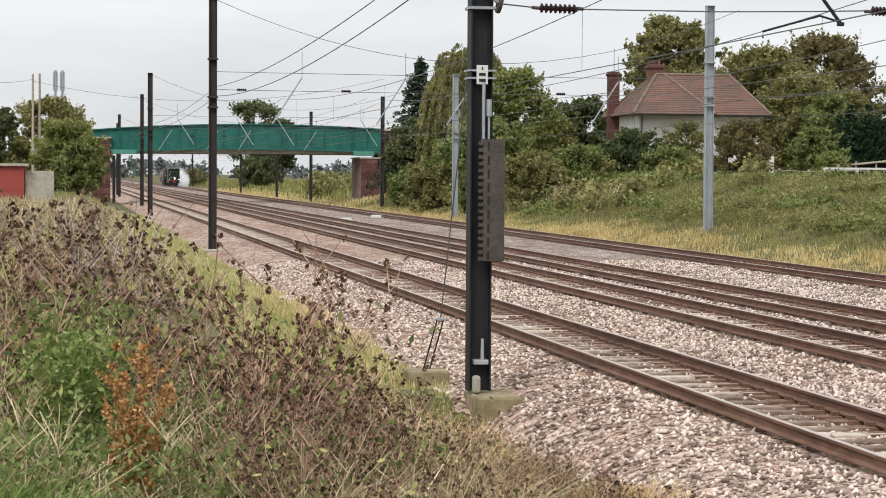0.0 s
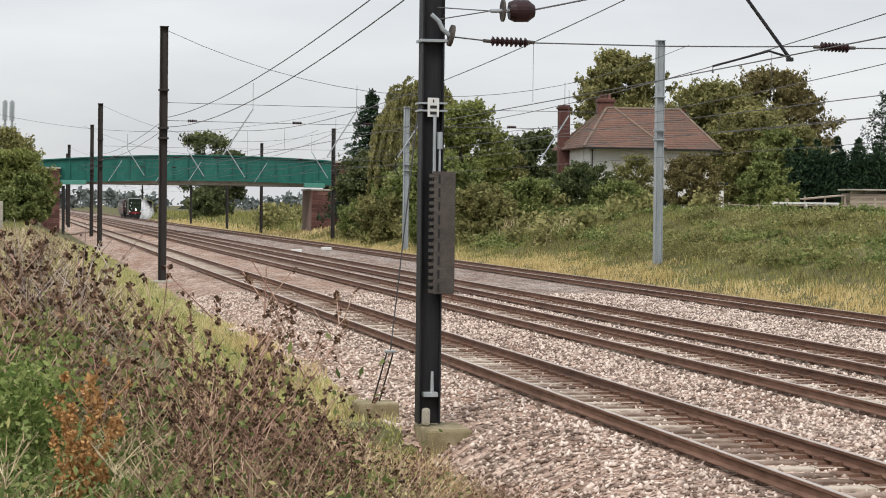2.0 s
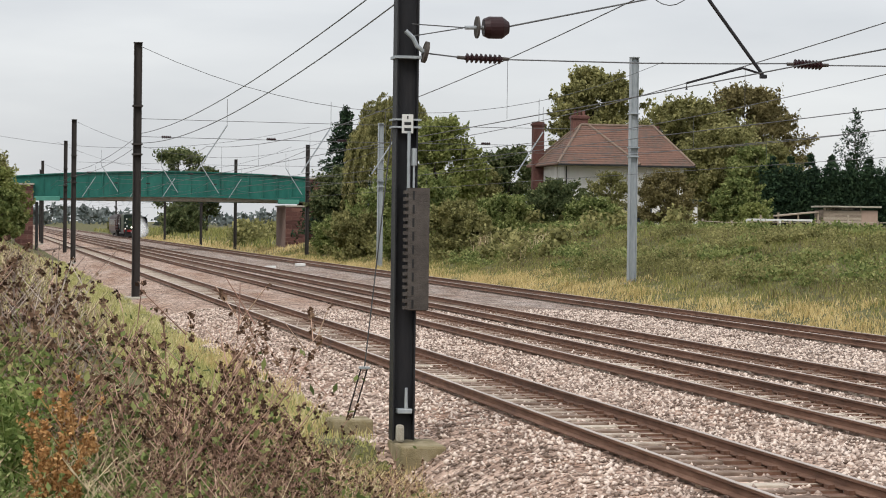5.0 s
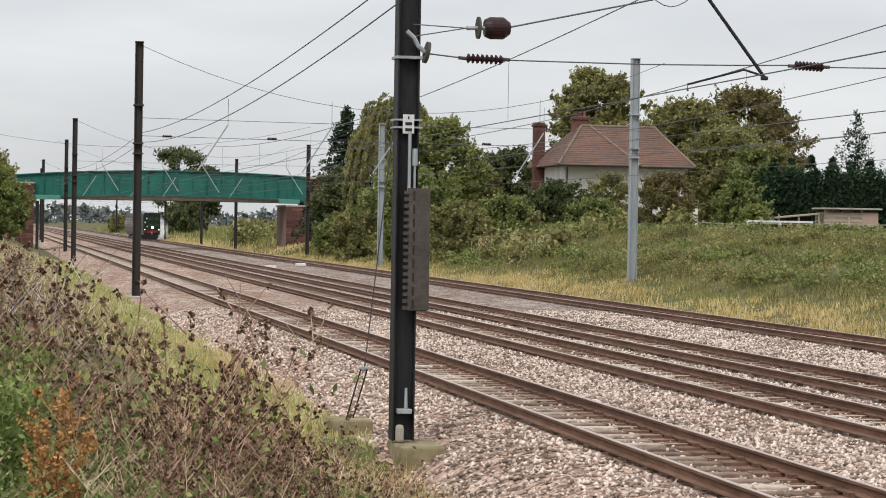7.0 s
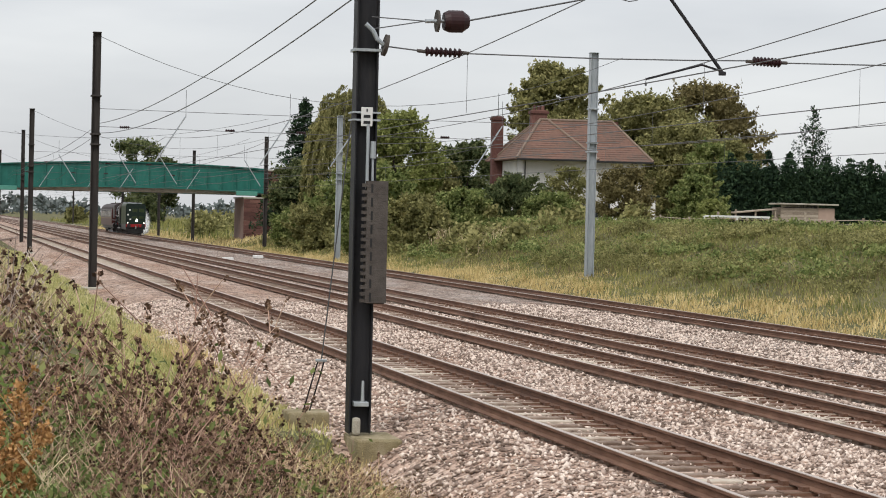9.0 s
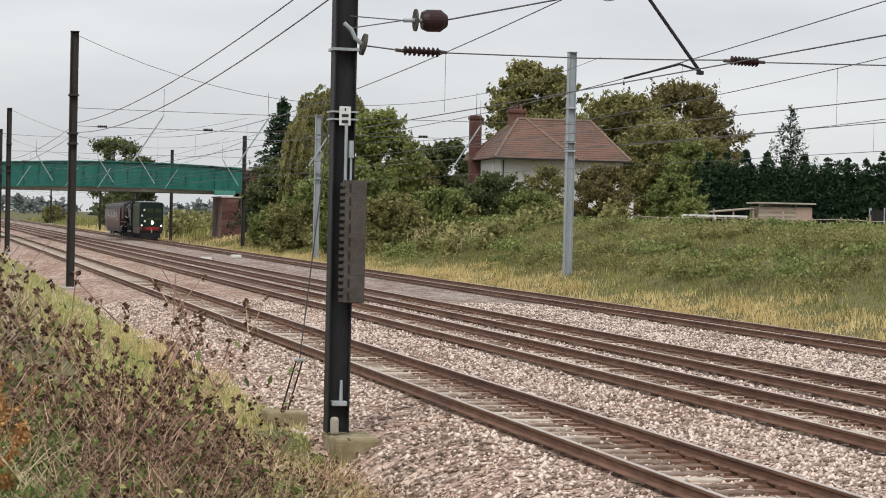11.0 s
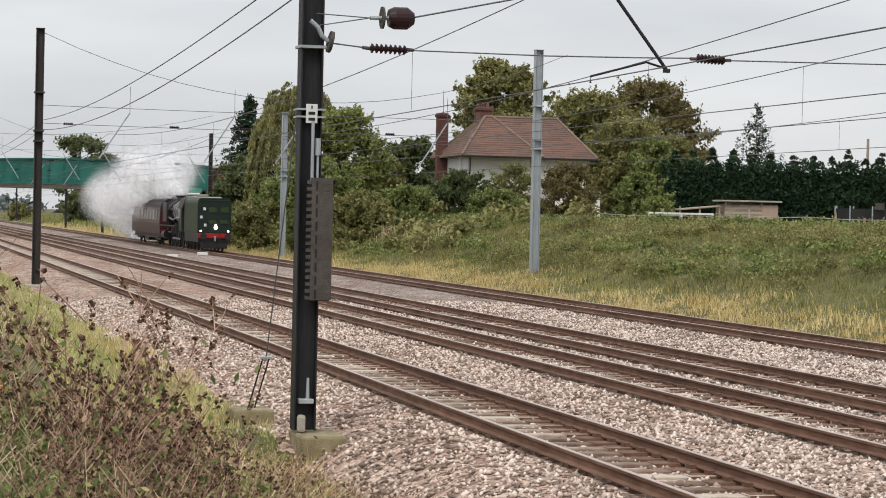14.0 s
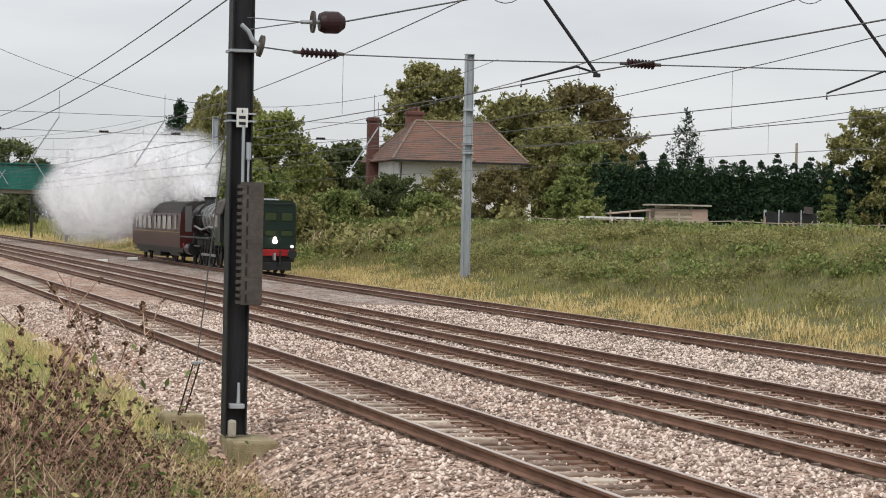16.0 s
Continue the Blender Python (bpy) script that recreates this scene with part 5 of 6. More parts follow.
# ---- steam: soft pieces that trail behind the chimney ----
def steam_mat(name, colour, density, seed):
    m = bpy.data.materials.new(name)
    m.use_nodes = True
    n, l = m.node_tree.nodes, m.node_tree.links
    n.remove(n["Principled BSDF"])
    tc, gr, mp, no = (n.new(k) for k in ("ShaderNodeTexCoord", "ShaderNodeTexGradient", "ShaderNodeMapping", "ShaderNodeTexNoise"))
    gr.gradient_type = "SPHERICAL"
    l.new(tc.outputs["Object"], gr.inputs["Vector"])
    mp.inputs["Location"].default_value = (seed, seed * 2, 0)
    l.new(tc.outputs["Object"], mp.inputs["Vector"])
    l.new(mp.outputs["Vector"], no.inputs["Vector"])
    no.inputs["Scale"].default_value, no.inputs["Detail"].default_value = 1.5, 3
    mul, pw = n.new("ShaderNodeMath"), n.new("ShaderNodeMath")
    pw.operation = "MULTIPLY_ADD"
    l.new(no.outputs["Fac"], pw.inputs[0])
    pw.inputs[1].default_value, pw.inputs[2].default_value = 1.5, -0.1
    pw.use_clamp = True
    mul.operation = "MULTIPLY"
    l.new(gr.outputs["Fac"], mul.inputs[0])
    l.new(pw.outputs[0], mul.inputs[1])
    d2 = n.new("ShaderNodeMath")
    d2.operation, d2.use_clamp = "MULTIPLY", True
    l.new(mul.outputs[0], d2.inputs[0])
    d2.inputs[1].default_value = density
    di, ts, tr, mx, mx2 = n.new("ShaderNodeBsdfDiffuse"), n.new("ShaderNodeBsdfTranslucent"), n.new("ShaderNodeBsdfTransparent"), n.new("ShaderNodeMixShader"), n.new("ShaderNodeMixShader")
    for k in (di, ts):
        k.inputs["Color"].default_value = (*colour, 1)
    l.new(di.outputs[0], mx.inputs[1])
    l.new(ts.outputs[0], mx.inputs[2])
    mx.inputs[0].default_value = 0.5
    l.new(d2.outputs[0], mx2.inputs[0])
    l.new(tr.outputs[0], mx2.inputs[1])
    l.new(mx.outputs[0], mx2.inputs[2])
    l.new(mx2.outputs[0], n["Material Output"].inputs["Surface"])
    return m


STEAMS = [steam_mat("white_steam", (0.99, 0.99, 1.0), 1.0, k * 3.7) for k in range(3)]


def puff_mesh(seed):
    """A soft ball of steam: crossing curved veils that fade out towards the rim."""
    rng2 = np.random.default_rng(seed)
    bm = B()
    for k in range(3):
        tilt = Matrix.Rotation(rng2.uniform(-0.45, 0.45), 4, "X") @ Matrix.Rotation(rng2.uniform(-0.5, 0.5) + (0.25 if k else 0), 4, "Z")
        g = bmesh.ops.create_grid(bm, x_segments=6, y_segments=6, size=1.0, matrix=tilt @ Matrix.Translation((0, -0.3 + 0.3 * k, 0)) @ Matrix.Rotation(math.pi / 2, 4, "X"))
        for v in g["verts"]:
            v.co += Vector((0, 0.2 * math.sin(v.co.x * 3 + k), 0))
    me = bpy.data.meshes.new("puff")
    bm.to_mesh(me)
    bm.free()
    me.materials.append(STEAMS[seed % 3])
    return me


PUFFS = [puff_mesh(k) for k in range(6)]
rng = np.random.default_rng(11)
steam = []
for i in range(96):
    back = 0.4 + 68 * (i / 79) ** 1.35 if i < 80 else 0.8 + (i - 80) * 0.8
    size = 0.8 + 2.5 * min(1, back / 20) * float(rng.uniform(0.7, 1.15))
    p = new("steam_puff", PUFFS[i % 6])
    p.scale = (size, size, size * 0.85)
    tagged(p, "soft white puff of steam trailing behind the locomotive", "steam", "steam plume")
    high = 4.4 + 1.0 * min(1, back / 8) + (float(rng.uniform(-1.6, 1.9)) * min(1, back / 14) if i < 80 else float(rng.uniform(0.2, 1.4)))
    if back > 26:
        high -= float(rng.uniform(0, 1.6))
    steam.append((p, float(rng.normal(0.0, 0.4 + 1.0 * min(1, back / 15))), 19.1 + back, high, float(rng.uniform(0.1, 1.5)), float(rng.uniform(-20, 20))))


# ---- vegetation near the camera and on the banks ----
def blades(rng, x, y, z, height, width, lean=0.35, bend=0.5, far=False):
    """Curved grass blades of two quads each, tapering to the tip; far off a blade is one pointed face."""
    n = len(x)
    a = rng.uniform(0, 6.283, n)
    d = np.stack([np.cos(a), np.sin(a), np.zeros(n)], -1)
    b = rng.uniform(0, 6.283, n)
    s = np.stack([np.cos(b), np.sin(b), np.zeros(n)], -1) * (width * rng.uniform(0.6, 1.3, n))[:, None] * 0.5
    base = np.stack([x, y, z - 0.03], -1)
    h = height * rng.uniform(0.55, 1.2, n)
    l1 = (h * lean * rng.uniform(0.1, 1.0, n))[:, None]
    up = np.array([0, 0, 1.0])
    mid = base + up * (h * 0.6)[:, None] + d * l1 * 0.4
    tip = base + up * (h * (1 - bend * 0.3 * rng.uniform(0, 1, n)))[:, None] + d * l1 * (1 + bend)
    if far:
        return np.stack([base - s, base + s, tip], 1).reshape(-1, 3), np.arange(n * 3).reshape(-1, 3)
    v = np.stack([base - s, base + s, mid + s * 0.75, mid - s * 0.75, tip + s * 0.15, tip - s * 0.15], 1).reshape(-1, 3)
    k = np.arange(n)[:, None] * 6
    f = np.concatenate([k + np.array([[0, 1, 2, 3]]), k + np.array([[3, 2, 4, 5]])], 0)
    return v, f


def grass(name, label, category, seed, count, x0, x1, y0, y1, height, width, material, power=1.0, lean=0.35, keep=None, under=False):
    rng2 = np.random.default_rng(seed)
    y = y0 + (y1 - y0) * rng2.uniform(0, 1, count) ** power
    x = rng2.uniform(x0, x1, count)
    if keep is not None:
        ok = keep(x, y, rng2)
        x, y = x[ok], y[ok]
    h = np.clip(height * (0.75 + 0.5 * np.sin(x * 2.1 + y * 0.7) * np.sin(y * 1.3 - x)), height * 0.35, None)
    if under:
        most = view_crest(x, y)
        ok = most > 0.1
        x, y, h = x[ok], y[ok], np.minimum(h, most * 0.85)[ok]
    v, f = blades(rng2, x, y, ground_z(x, y), h, width, lean, far=y0 >= 30)
    return tagged(array_part(name, v, f, material), label, category, kind="stuff")


def view_crest(x, y):
    """Height limit of the near bank's weeds, shaped to fit their outline in the camera's view: high on its top, lower
    down the slope towards the line.
    """
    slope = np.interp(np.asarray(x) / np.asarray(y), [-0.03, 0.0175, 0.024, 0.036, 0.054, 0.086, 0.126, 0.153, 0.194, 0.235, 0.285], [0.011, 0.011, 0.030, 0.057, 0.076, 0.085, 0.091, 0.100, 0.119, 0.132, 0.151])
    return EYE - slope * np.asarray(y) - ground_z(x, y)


def patch(x, y, k, cut, rng2):
    return np.sin(x * k + 1.3 * np.sin(y * k * 0.6)) * np.sin(y * k * 0.8 + x * 0.3) + rng2.normal(0, 0.35, len(x)) > cut


NEAR_GREEN = leaf_mat("fresh_green_blades", (0.09, 0.14, 0.035), (0.22, 0.29, 0.085), (0.44, 0.48, 0.19), 0.4)
grass("lime_grass", "yellow-green mossy grass strip beside the ballast", "grass", 21, 64000, 1.8, 5.75, 23, 170, 0.20, 0.028, GRASS_LIME, 2.2)
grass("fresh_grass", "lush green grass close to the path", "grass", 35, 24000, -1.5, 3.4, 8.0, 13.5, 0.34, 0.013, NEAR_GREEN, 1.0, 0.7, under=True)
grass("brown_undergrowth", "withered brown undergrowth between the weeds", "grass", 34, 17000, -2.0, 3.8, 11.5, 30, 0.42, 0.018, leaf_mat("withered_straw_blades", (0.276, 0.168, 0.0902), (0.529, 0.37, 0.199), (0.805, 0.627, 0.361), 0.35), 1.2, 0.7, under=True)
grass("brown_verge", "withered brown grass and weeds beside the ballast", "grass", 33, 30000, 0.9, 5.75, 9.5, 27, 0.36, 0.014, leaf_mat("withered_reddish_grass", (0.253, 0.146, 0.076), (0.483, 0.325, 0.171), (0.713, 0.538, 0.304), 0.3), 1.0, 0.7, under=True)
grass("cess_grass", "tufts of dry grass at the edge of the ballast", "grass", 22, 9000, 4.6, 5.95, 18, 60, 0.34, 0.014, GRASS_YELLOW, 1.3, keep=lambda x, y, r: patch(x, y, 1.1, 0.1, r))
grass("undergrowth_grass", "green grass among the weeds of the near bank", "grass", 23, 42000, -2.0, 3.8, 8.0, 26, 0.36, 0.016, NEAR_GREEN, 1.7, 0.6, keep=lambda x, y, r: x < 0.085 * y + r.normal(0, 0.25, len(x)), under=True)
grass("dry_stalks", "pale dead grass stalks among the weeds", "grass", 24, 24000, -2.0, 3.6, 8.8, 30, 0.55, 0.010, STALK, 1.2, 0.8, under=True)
grass("verge_grass_far", "rough grass along the near bank in the distance", "grass", 25, 15000, -12, 2.8, 32, 170, 0.42, 0.05, GRASS_GREEN, 1.3, 0.6)
grass("verge_dry_far", "dry weeds along the near bank in the distance", "grass", 26, 12000, -8, 2.4, 30, 120, 0.6, 0.035, STALK, 1.3, 0.6)
grass("bank_foot_grass", "tall yellow dry grass at the foot of the far bank", "grass", 27, 90000, 25.4, 31.5, 42, 200, 0.34, 0.05, GRASS_YELLOW, 0.9, keep=lambda x, y, r: (x - 25.4) / 6.1 < 0.42 + 0.22 * np.sin(y * 0.21) * np.sin(y * 0.083 + 1) + 0.12 * np.sin(y * 0.7 + x) + r.normal(0, 0.14, len(x)))
grass("bank_grass", "rough green grass on the far bank", "grass", 28, 190000, 26.5, 46, 45, 210, 0.34, 0.042, GRASS_GREEN, 0.9, 0.5, keep=lambda x, y, r: (x - 26.3) / 3.2 > 0.4 + 0.3 * np.sin(y * 0.21) * np.sin(y * 0.083 + 1) + r.normal(0, 0.22, len(x)))
grass("bank_dry_grass", "brown withered weeds on the far bank", "grass", 29, 60000, 28.5, 44, 50, 210, 0.42, 0.04, leaf_mat("withered_brown_grass", (0.10, 0.075, 0.04), (0.18, 0.14, 0.08), (0.28, 0.23, 0.14)), 0.9, 0.5, keep=lambda x, y, r: patch(x, y, 0.35, 0.15, r))
grass("garden_grass", "grass of the gardens on top of the bank", "grass", 30, 16000, 42, 95, 90, 170, 0.35, 0.07, GRASS_GREEN)
grass("far_verge_yellow", "dry grass strip beyond the bridge", "grass", 31, 8000, 24.8, 32, 205, 420, 0.5, 0.12, GRASS_YELLOW)
grass("far_field_grass", "rough green field beyond the bridge", "grass", 32, 16000, 29, 110, 232, 640, 1.1, 0.3, GRASS_GREEN, 1.3)

# low scrub patches on the bank
rng = np.random.default_rng(41)
n = 520
sx, sy = rng.uniform(30, 44, n), rng.uniform(60, 190, n)
ok = np.sin(sx * 0.7 + sy * 0.13) * np.sin(sy * 0.11 - sx * 0.2) > -0.05
c = np.stack([sx, sy, ground_z(sx, sy) + rng.uniform(0.0, 0.25, n)], -1)[ok]
v, f = leaf_cloud(rng, c, rng.uniform(0.5, 1.5, len(c)), 70000, 0.085, 0.3)
tagged(array_part("bank_scrub", v, f, LEAF_MID), "low green bramble patches on the far bank", "scrub", kind="stuff")
n = 60
sx, sy = rng.uniform(30, 41, n), rng.uniform(120, 190, n)
c = np.stack([sx, sy, ground_z(sx, sy) + rng.uniform(0.2, 0.9, n)], -1)
v, f = leaf_cloud(rng, c, rng.uniform(0.6, 1.3, n), 15000, 0.16, 0.8)
tagged(array_part("bank_scrub", v, f, LEAF_OLIVE), "taller olive scrub on the far bank before the garden", "scrub", kind="stuff")


n = 210
sx, sy = rng.uniform(30.2, 37, n), rng.uniform(58, 112, n)
ok = np.sin(sx * 0.9 + sy * 0.17) * np.sin(sy * 0.23 - sx * 0.3) > -0.25
c = np.stack([sx, sy, ground_z(sx, sy) + rng.uniform(0.05, 0.4, n)], -1)[ok]
v, f = leaf_cloud(rng, c, rng.uniform(0.45, 1.0, len(c)), 46000, 0.055, 0.55)
tagged(array_part("bank_scrub", v, f, LEAF_OLIVE), "mounds of olive rough weeds on the far bank", "scrub", kind="stuff")
n = 9
sx, sy = rng.uniform(30.5, 33, n), rng.uniform(122, 142, n)
bx, by = np.repeat(sx, 11) + rng.normal(0, 0.35, n * 11), np.repeat(sy, 11) + rng.normal(0, 0.35, n * 11)
v, f = blades(rng, bx, by, ground_z(bx, by) + 0.2, np.full(n * 11, 1.1), 0.035, 0.7, 0.9)
tagged(array_part("reed_tufts", v, f, STALK), "pale bleached reed tufts on the far bank", "reeds", kind="stuff")


# withered weed plants in front
def weed(name, seed, height, stems, heads, head_mat, stalk_mat, label, head_size=0.022, leaf_count=0, leaf_mat_=None, spread=0.55, x=0.0, y=0.0, bunch=9, leaf_size=0.03, thick=0.0065):
    rng2 = np.random.default_rng(seed)
    t = thing(name, label, "weed", (x, y, float(ground_z(x, y))), "withered weeds on the near bank")
    V, F, tips = [], [], []

    def stick(a, b, r0, r1):
        k = len(V)
        d = (b - a) / (np.linalg.norm(b - a) + 1e-9)
        u = np.cross(d, [0.3, 0.9, 0.2])
        u /= np.linalg.norm(u) + 1e-9
        w = np.cross(d, u)
        for p, r in ((a, r0), (b, r1)):
            for q in range(3):
                an = q * 2.0944
                V.append(p + (u * math.cos(an) + w * math.sin(an)) * r)
        for q in range(3):
            F.append((k + q, k + (q + 1) % 3, k + 3 + (q + 1) % 3, k + 3 + q))

    for _ in range(stems):
        a = rng2.uniform(0, 6.283)
        base = np.array([math.cos(a), math.sin(a), 0]) * rng2.uniform(0, 0.12)
        base[2] = -0.05
        h = height * rng2.uniform(0.6, 1.05)
        out = rng2.uniform(min(0.1, spread * 0.4), spread) * h
        p = base
        for k in range(4):
            kk = (k + 1) / 4
            q = base + np.array([math.cos(a) * out * kk ** 1.4 + rng2.normal(0, 0.03), math.sin(a) * out * kk ** 1.4 + rng2.normal(0, 0.03), h * kk])
            stick(p, q, thick * (1.15 - kk * 0.8), thick * (1.0 - kk * 0.8))
            if k >= 1:
                for _b in range(rng2.integers(2, 4)):
                    o = p + (q - p) * rng2.uniform(0, 1)
                    ba = rng2.uniform(0, 6.283)
                    l = h * rng2.uniform(0.12, 0.3)
                    e = o + np.array([math.cos(ba) * l * 0.7, math.sin(ba) * l * 0.7, l * 0.75])
                    stick(o, e, thick * 0.54, thick * 0.31)
                    tips.append((o, e))
            p = q
        tips.append((p - [0, 0, 0.2], p))
    tagged(array_part("stalk", np.array(V), np.array(F), stalk_mat, t), kind="stuff")
    tp = np.array([a for a, b in tips]), np.array([b for a, b in tips])
    # curled heads sit in tight bunches along the upper twigs
    n = heads // bunch
    i = rng2.integers(0, len(tips), n)
    k = rng2.uniform(0.3, 1.05, n)[:, None]
    c = tp[0][i] * (1 - k) + tp[1][i] * k
    i = rng2.integers(0, n, heads)
    v, f = leaves_at(rng2, c[i] + rng2.normal(0, 0.0095, (heads, 3)), head_size * 0.85, slim=0.7)
    tagged(array_part("seed_head", v, f, head_mat, t), kind="stuff")
    if leaf_count:
        m = leaf_count * 2
        wide = 0.12 + 0.3 * spread
        c = np.stack([rng2.normal(0, wide, m), rng2.normal(0, wide, m), rng2.uniform(0.02, height * 0.75, m)], -1)
        v, f = leaves_at(rng2, c, leaf_size, slim=0.45)
        tagged(array_part("foliage", v, f, leaf_mat_, t), kind="stuff")
    return t


GREY_LEAF = leaf_mat("grey_green_leaves", (0.193, 0.186, 0.069), (0.411, 0.384, 0.147), (0.652, 0.609, 0.266))
RED_STALK = ramp_mat("reddish_dead_stems", [(0.234, 0.128, 0.0952), (0.442, 0.268, 0.202), (0.676, 0.476, 0.358)], 4, 0.9, island=0.4)
HERB = leaf_mat("fresh_herb_leaves", (0.0772, 0.113, 0.0324), (0.206, 0.262, 0.0864), (0.429, 0.487, 0.202), 0.4)
MAUVE_STALK = ramp_mat("grey_mauve_dead_stems", [(0.192, 0.142, 0.123), (0.396, 0.319, 0.28), (0.66, 0.566, 0.493)], 4, 0.9, island=0.4)
BIG_DOCK = "tall withered dock with dark brown seed heads"
kinds = [
    weed("withered_dock", 101, 1.25, 10, 1150, SEED, RED_STALK, BIG_DOCK, 0.0175, 60, LEAF_MID, 0.75, 1.2, 11.9, 6, 0.03, 0.0085),
    weed("withered_dock", 102, 1.15, 9, 1000, SEED, RED_STALK, "bushy withered dock with dark curled leaves", 0.018, 110, LEAF_MID, 0.85, 0.62, 12.6, 6, 0.03, 0.0085),
    weed("withered_dock", 103, 1.15, 14, 800, SEED, STALK, "pale dead stems with dark seed heads", 0.016, 90, GREY_LEAF, 0.6, 0.1, 13.4, 5, 0.026, 0.0075),
    weed("withered_thistle", 104, 1.28, 16, 700, SEED, MAUVE_STALK, "grey-mauve dead thistle stems", 0.017, 160, GREY_LEAF, 0.4, 0.27, 13.0, 6),
    weed("nettle", 105, 0.62, 12, 160, HERB, STALK, "green leafy nettle clump", 0.016, 520, HERB, 0.5, 0.6, 9.6, 5, 0.018),
    weed("mugwort", 106, 1.05, 10, 350, GREY_LEAF, STALK, "grey-green feathery mugwort weed on the bank", 0.024, 420, GREY_LEAF, 0.4, -0.1, 12.4, 5, 0.026),
    weed("fleabane", 107, 1.22, 4, 120, NEAR_GREEN, NEAR_GREEN, "upright green fleabane with narrow leaves", 0.016, 760, NEAR_GREEN, 0.06, 0.08, 12.0, 4, 0.022),
]
TALL = (1.3, 1.2, 1.2, 1.32, 0.66, 1.1, 1.25)


def set_weed(k, x, y, s, tilt_x=0.0, tilt_y=0.0, turn=0.0):
    c = copy_thing(kinds[k], pose(x, y, float(ground_z(x, y)), tilt_x, tilt_y, turn))
    c.scale = (s, s, s)


# the plants that stand out singly
for k, x, y, s, tx, ty, turn in ((0, 0.92, 11.6, 0.98, 0, -6, 40), (0, 1.45, 12.2, 0.80, 0, 10, 150), (1, 1.65, 12.8, 0.66, 0, 8, 10), (0, 0.50, 11.6, 0.66, 0, -8, 250), (1, 2.1, 13.4, 0.70, 0, 6, 200),
                              (2, -0.15, 12.2, 1.12, 0, 4, 70), (1, -0.28, 11.6, 1.15, 0, 6, 130), (1, 0.0, 12.8, 1.1, 4, -4, 300), (1, -0.3, 13.6, 1.2, 0, 0, 20), (3, 0.33, 13.8, 0.95, 0, 0, 60), (3, 0.2, 14.4, 1.0, 0, 0, 190), (3, 0.42, 13.2, 0.78, 0, 5, 240),
                              (6, 0.05, 10.3, 0.92, 0, 2, 90), (6, 0.12, 10.5, 0.86, 0, -3, 0), (6, -0.02, 10.6, 0.8, 0, 4, 200), (0, 2.6, 14.8, 0.55, 0, 8, 0), (0, 0.85, 10.9, 0.72, 0, -5, 15), (1, 1.05, 11.2, 0.78, 0, 5, 330), (0, 1.3, 11.4, 0.74, 0, 8, 95), (1, 1.55, 11.7, 0.66, 0, 10, 220), (0, 1.75, 12.1, 0.6, 0, 6, 300), (1, 2.0, 12.4, 0.6, 0, 4, 45), (0, 0.95, 10.2, 0.6, 0, 0, 180), (0, 1.5, 10.8, 0.55, 0, 6, 270), (1, 2.3, 13.0, 0.55, 0, 0, 100), (1, 1.2, 10.6, 0.62, 0, 0, 120)):
    set_weed(k, x, y, s, tx, ty, turn)
rng = np.random.default_rng(63)
made = 0
while made < 150:
    y = 8.6 + 16 * rng.uniform() ** 1.15
    x = rng.uniform(-0.05 * y - 0.2, 0.27 * y)
    room = float(view_crest(x, y))
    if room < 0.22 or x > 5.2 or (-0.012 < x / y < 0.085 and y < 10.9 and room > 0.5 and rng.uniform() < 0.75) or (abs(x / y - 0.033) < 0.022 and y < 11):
        continue
    made += 1
    if y < 11.5 and x < 0.075 * y:
        k = int(rng.choice([4, 4, 4, 5, 2]))
    elif x < 0.03 * y:
        k = int(rng.choice([2, 1, 3, 5, 2, 1]))
    else:
        k = int(rng.choice([0, 1, 2, 5, 0, 1, 2]))
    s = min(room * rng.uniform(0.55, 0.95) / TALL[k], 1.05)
    if s > 0.2:
        set_weed(k, x, y, s, rng.uniform(-6, 6), rng.uniform(-6, 6), rng.uniform(0, 360))
for i in range(34):
    x, y = rng.uniform(3.3, 5.3), rng.uniform(13.5, 23)
    set_weed(int(rng.choice([0, 1, 1, 2])), x, y, min(rng.uniform(0.34, 0.52), max(0.2, float(view_crest(x, y)) / 1.25)), 0, 0, rng.uniform(0, 360))
for i in range(30):
    y = 27 + 30 * rng.uniform()
    x = rng.uniform(-0.05 * y, 0.016 * y)
    set_weed(int(rng.choice([2, 3, 0, 5])), x, y, rng.uniform(0.6, 0.9), 0, 0, rng.uniform(0, 360))
weed("rust_dock", 110, 0.84, 10, 5200, RUST_LEAF, RUST_LEAF, "rust-orange dock spike gone to seed", 0.0115, 0, None, 0.07, 0.31, 9.7, 9)

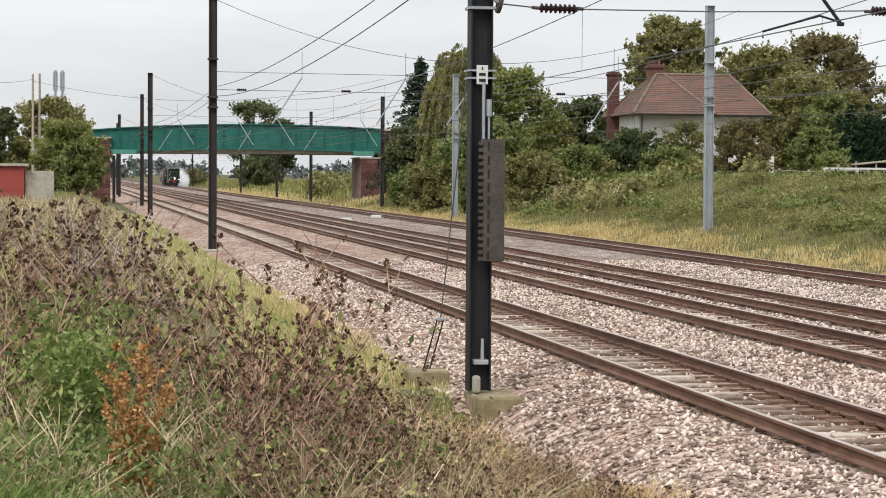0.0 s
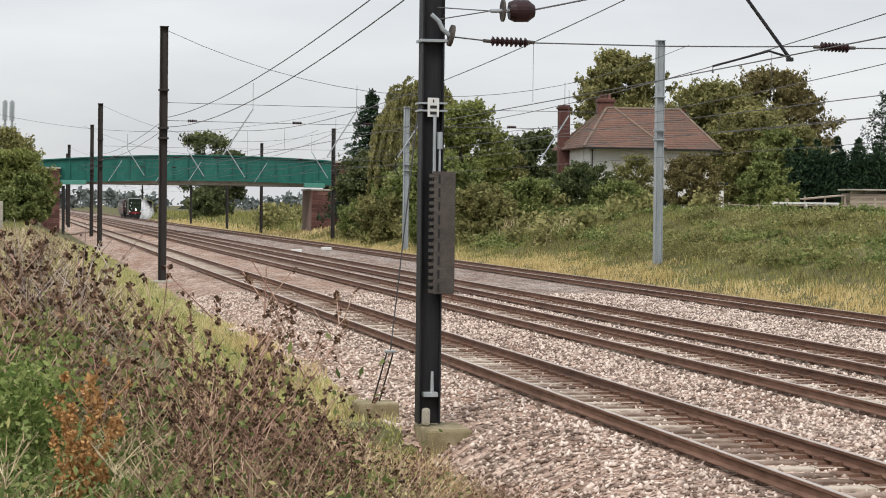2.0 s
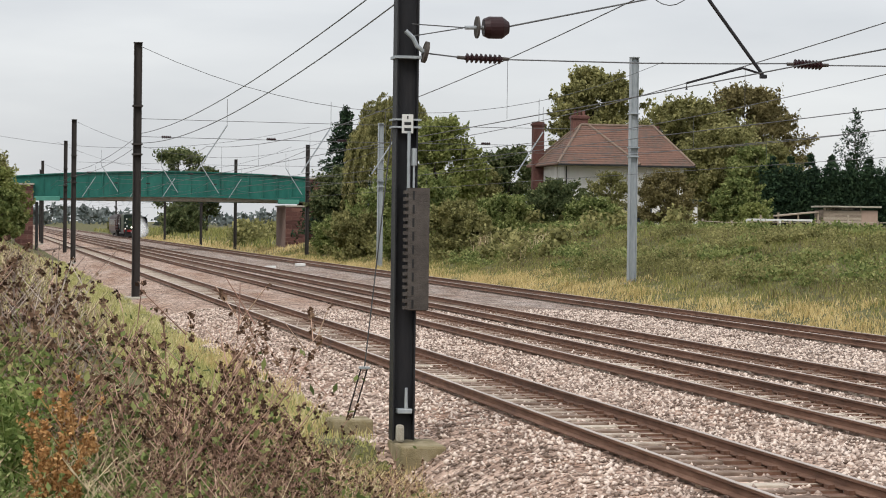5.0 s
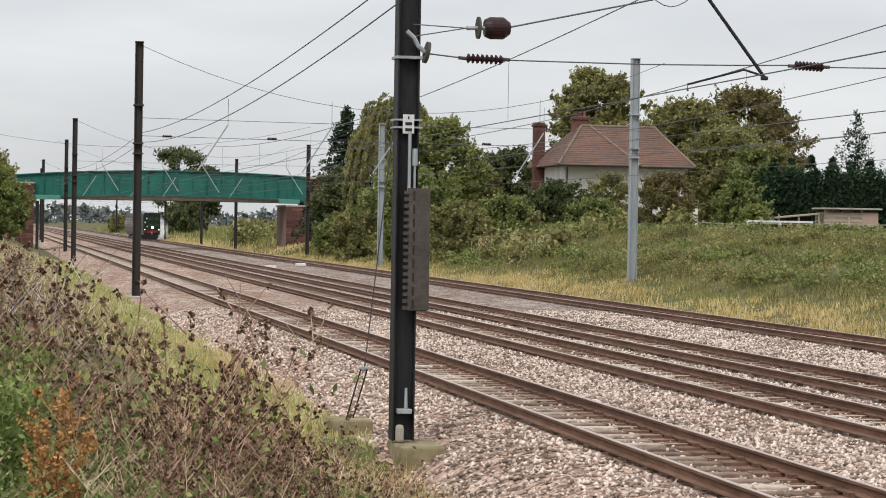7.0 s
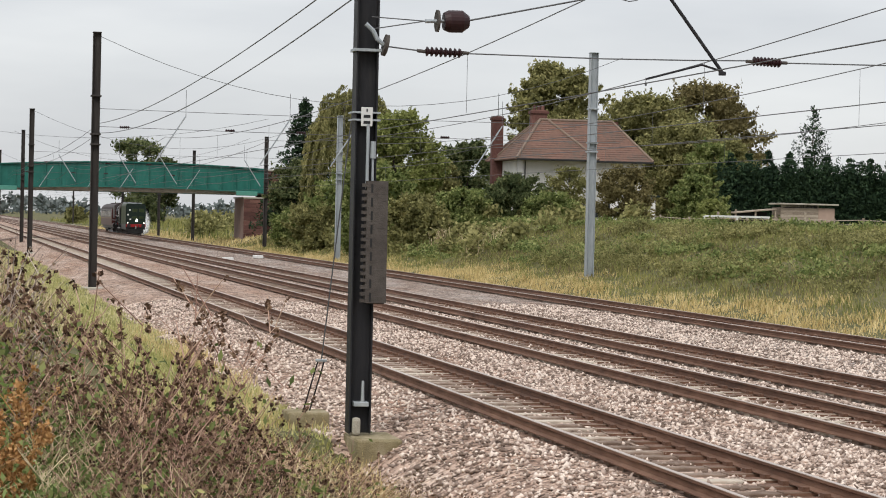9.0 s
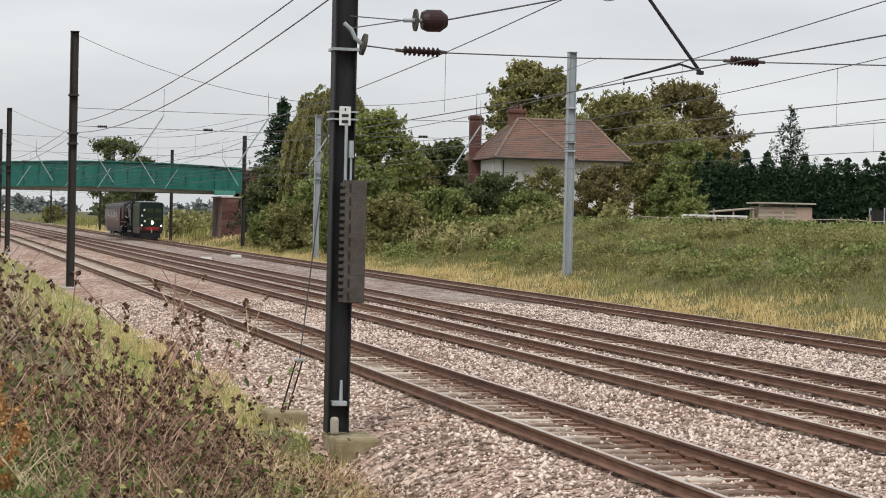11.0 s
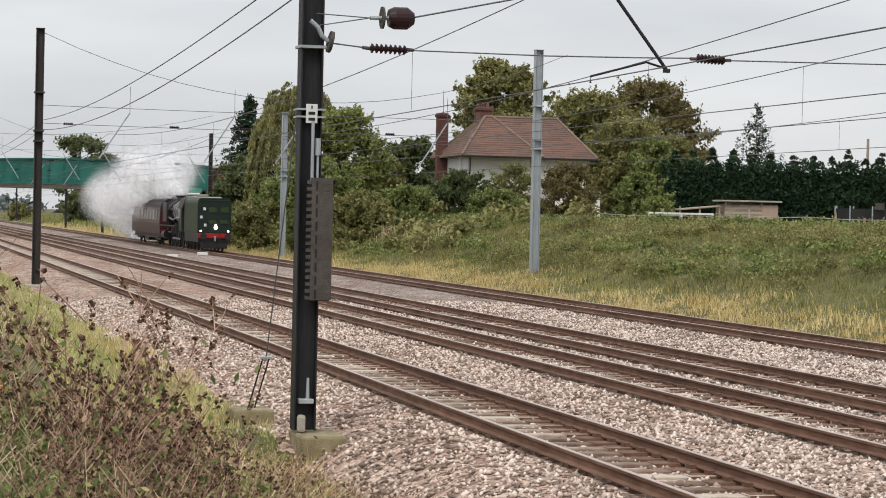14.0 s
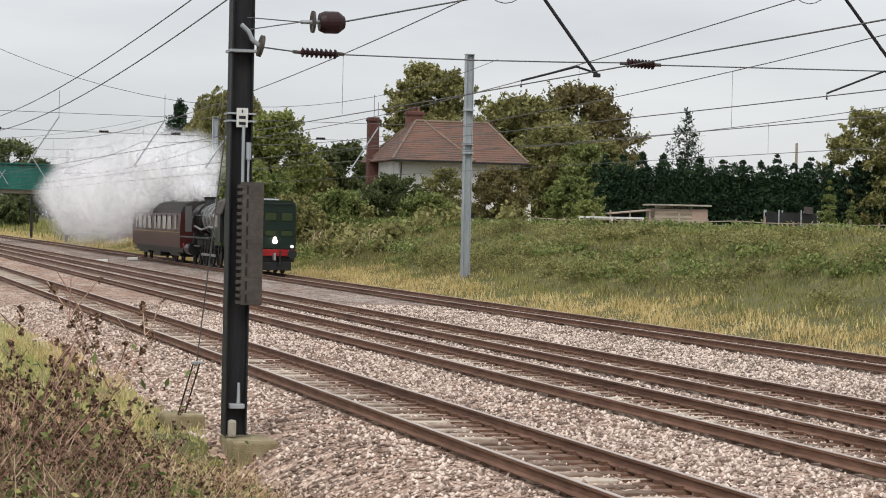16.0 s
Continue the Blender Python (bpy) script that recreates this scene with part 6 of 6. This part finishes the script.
# ---- loose ballast stones beside and between the tracks nearest the camera ----
rng = np.random.default_rng(90)
n = 90000
y = 17 + 58 * rng.uniform(0, 1, n) ** 1.35
x = rng.uniform(5.55, 24.3, n)
ok = np.ones(n, bool)
for tx in TRACKS:
    for s in (-0.752, 0.752):
        ok &= np.abs(x - tx - s) > 0.13
ok &= ~((np.abs(x - 6.0) < 0.5) & (np.abs(y - 31.15) < 0.6))
ok &= (np.abs(x - TRACKS[0]) > 0.68) | (rng.uniform(size=n) < 0.35)
ok &= (x - y * math.tan(radians(29)) < 0.5)
x, y = x[ok], y[ok]
n = len(x)
r = rng.uniform(0.020, 0.046, n)
c = np.stack([x, y, ground_z(x, y) + 0.02 + r * 0.3], -1)
axes = np.array([[1, 0, 0], [-1, 0, 0], [0, 1, 0], [0, -1, 0], [0, 0, 0.8], [0, 0, -0.8]], float)
v = c[:, None, :] + (axes[None] + rng.normal(0, 0.28, (n, 6, 3))) * r[:, None, None]
tri = np.array([[0, 2, 4], [2, 1, 4], [1, 3, 4], [3, 0, 4], [2, 0, 5], [1, 2, 5], [3, 1, 5], [0, 3, 5]])
f = (np.arange(n)[:, None, None] * 6 + tri[None]).reshape(-1, 3)
tagged(array_part("loose_ballast", v.reshape(-1, 3), f, STONE), "loose pink and grey ballast stones around the tracks", "ballast", kind="stuff")



# ---- what moves ----
def train_y(t):
    return 464.5 - 22.3 * t


def motions():
    times = [k * 0.5 for k in range(33)]
    walk(train_loco, [(t, pose(TRACKS[3], train_y(t), 0)) for t in times])
    walk(coach, [(t, pose(TRACKS[3], train_y(t) + 21.6, 0)) for t in times])
    for k, w in enumerate(drivers):
        y = w.matrix_basis.translation.y
        walk(w, [(n / 30, pose(0, y, 0.95, math.degrees(22.3 / 0.95 * n / 30) % 360)) for n in range(481)])
    for p, x, y, high, low, turn in steam:
        # sunk and shifted to hide behind the train from the camera; past the bridge it billows up
        rows = []
        for t in times:
            w = train_y(t) + y
            k = float(smooth(-226, -194, -w))
            rows.append((t, pose(TRACKS[3] + x * k - 0.04 * t * k + 0.074 * (y - 8.0) * (1 - k), w, low + (high - low) * k, 0, 0, turn + 0.5 * t)))
        walk(p, rows)


motions()
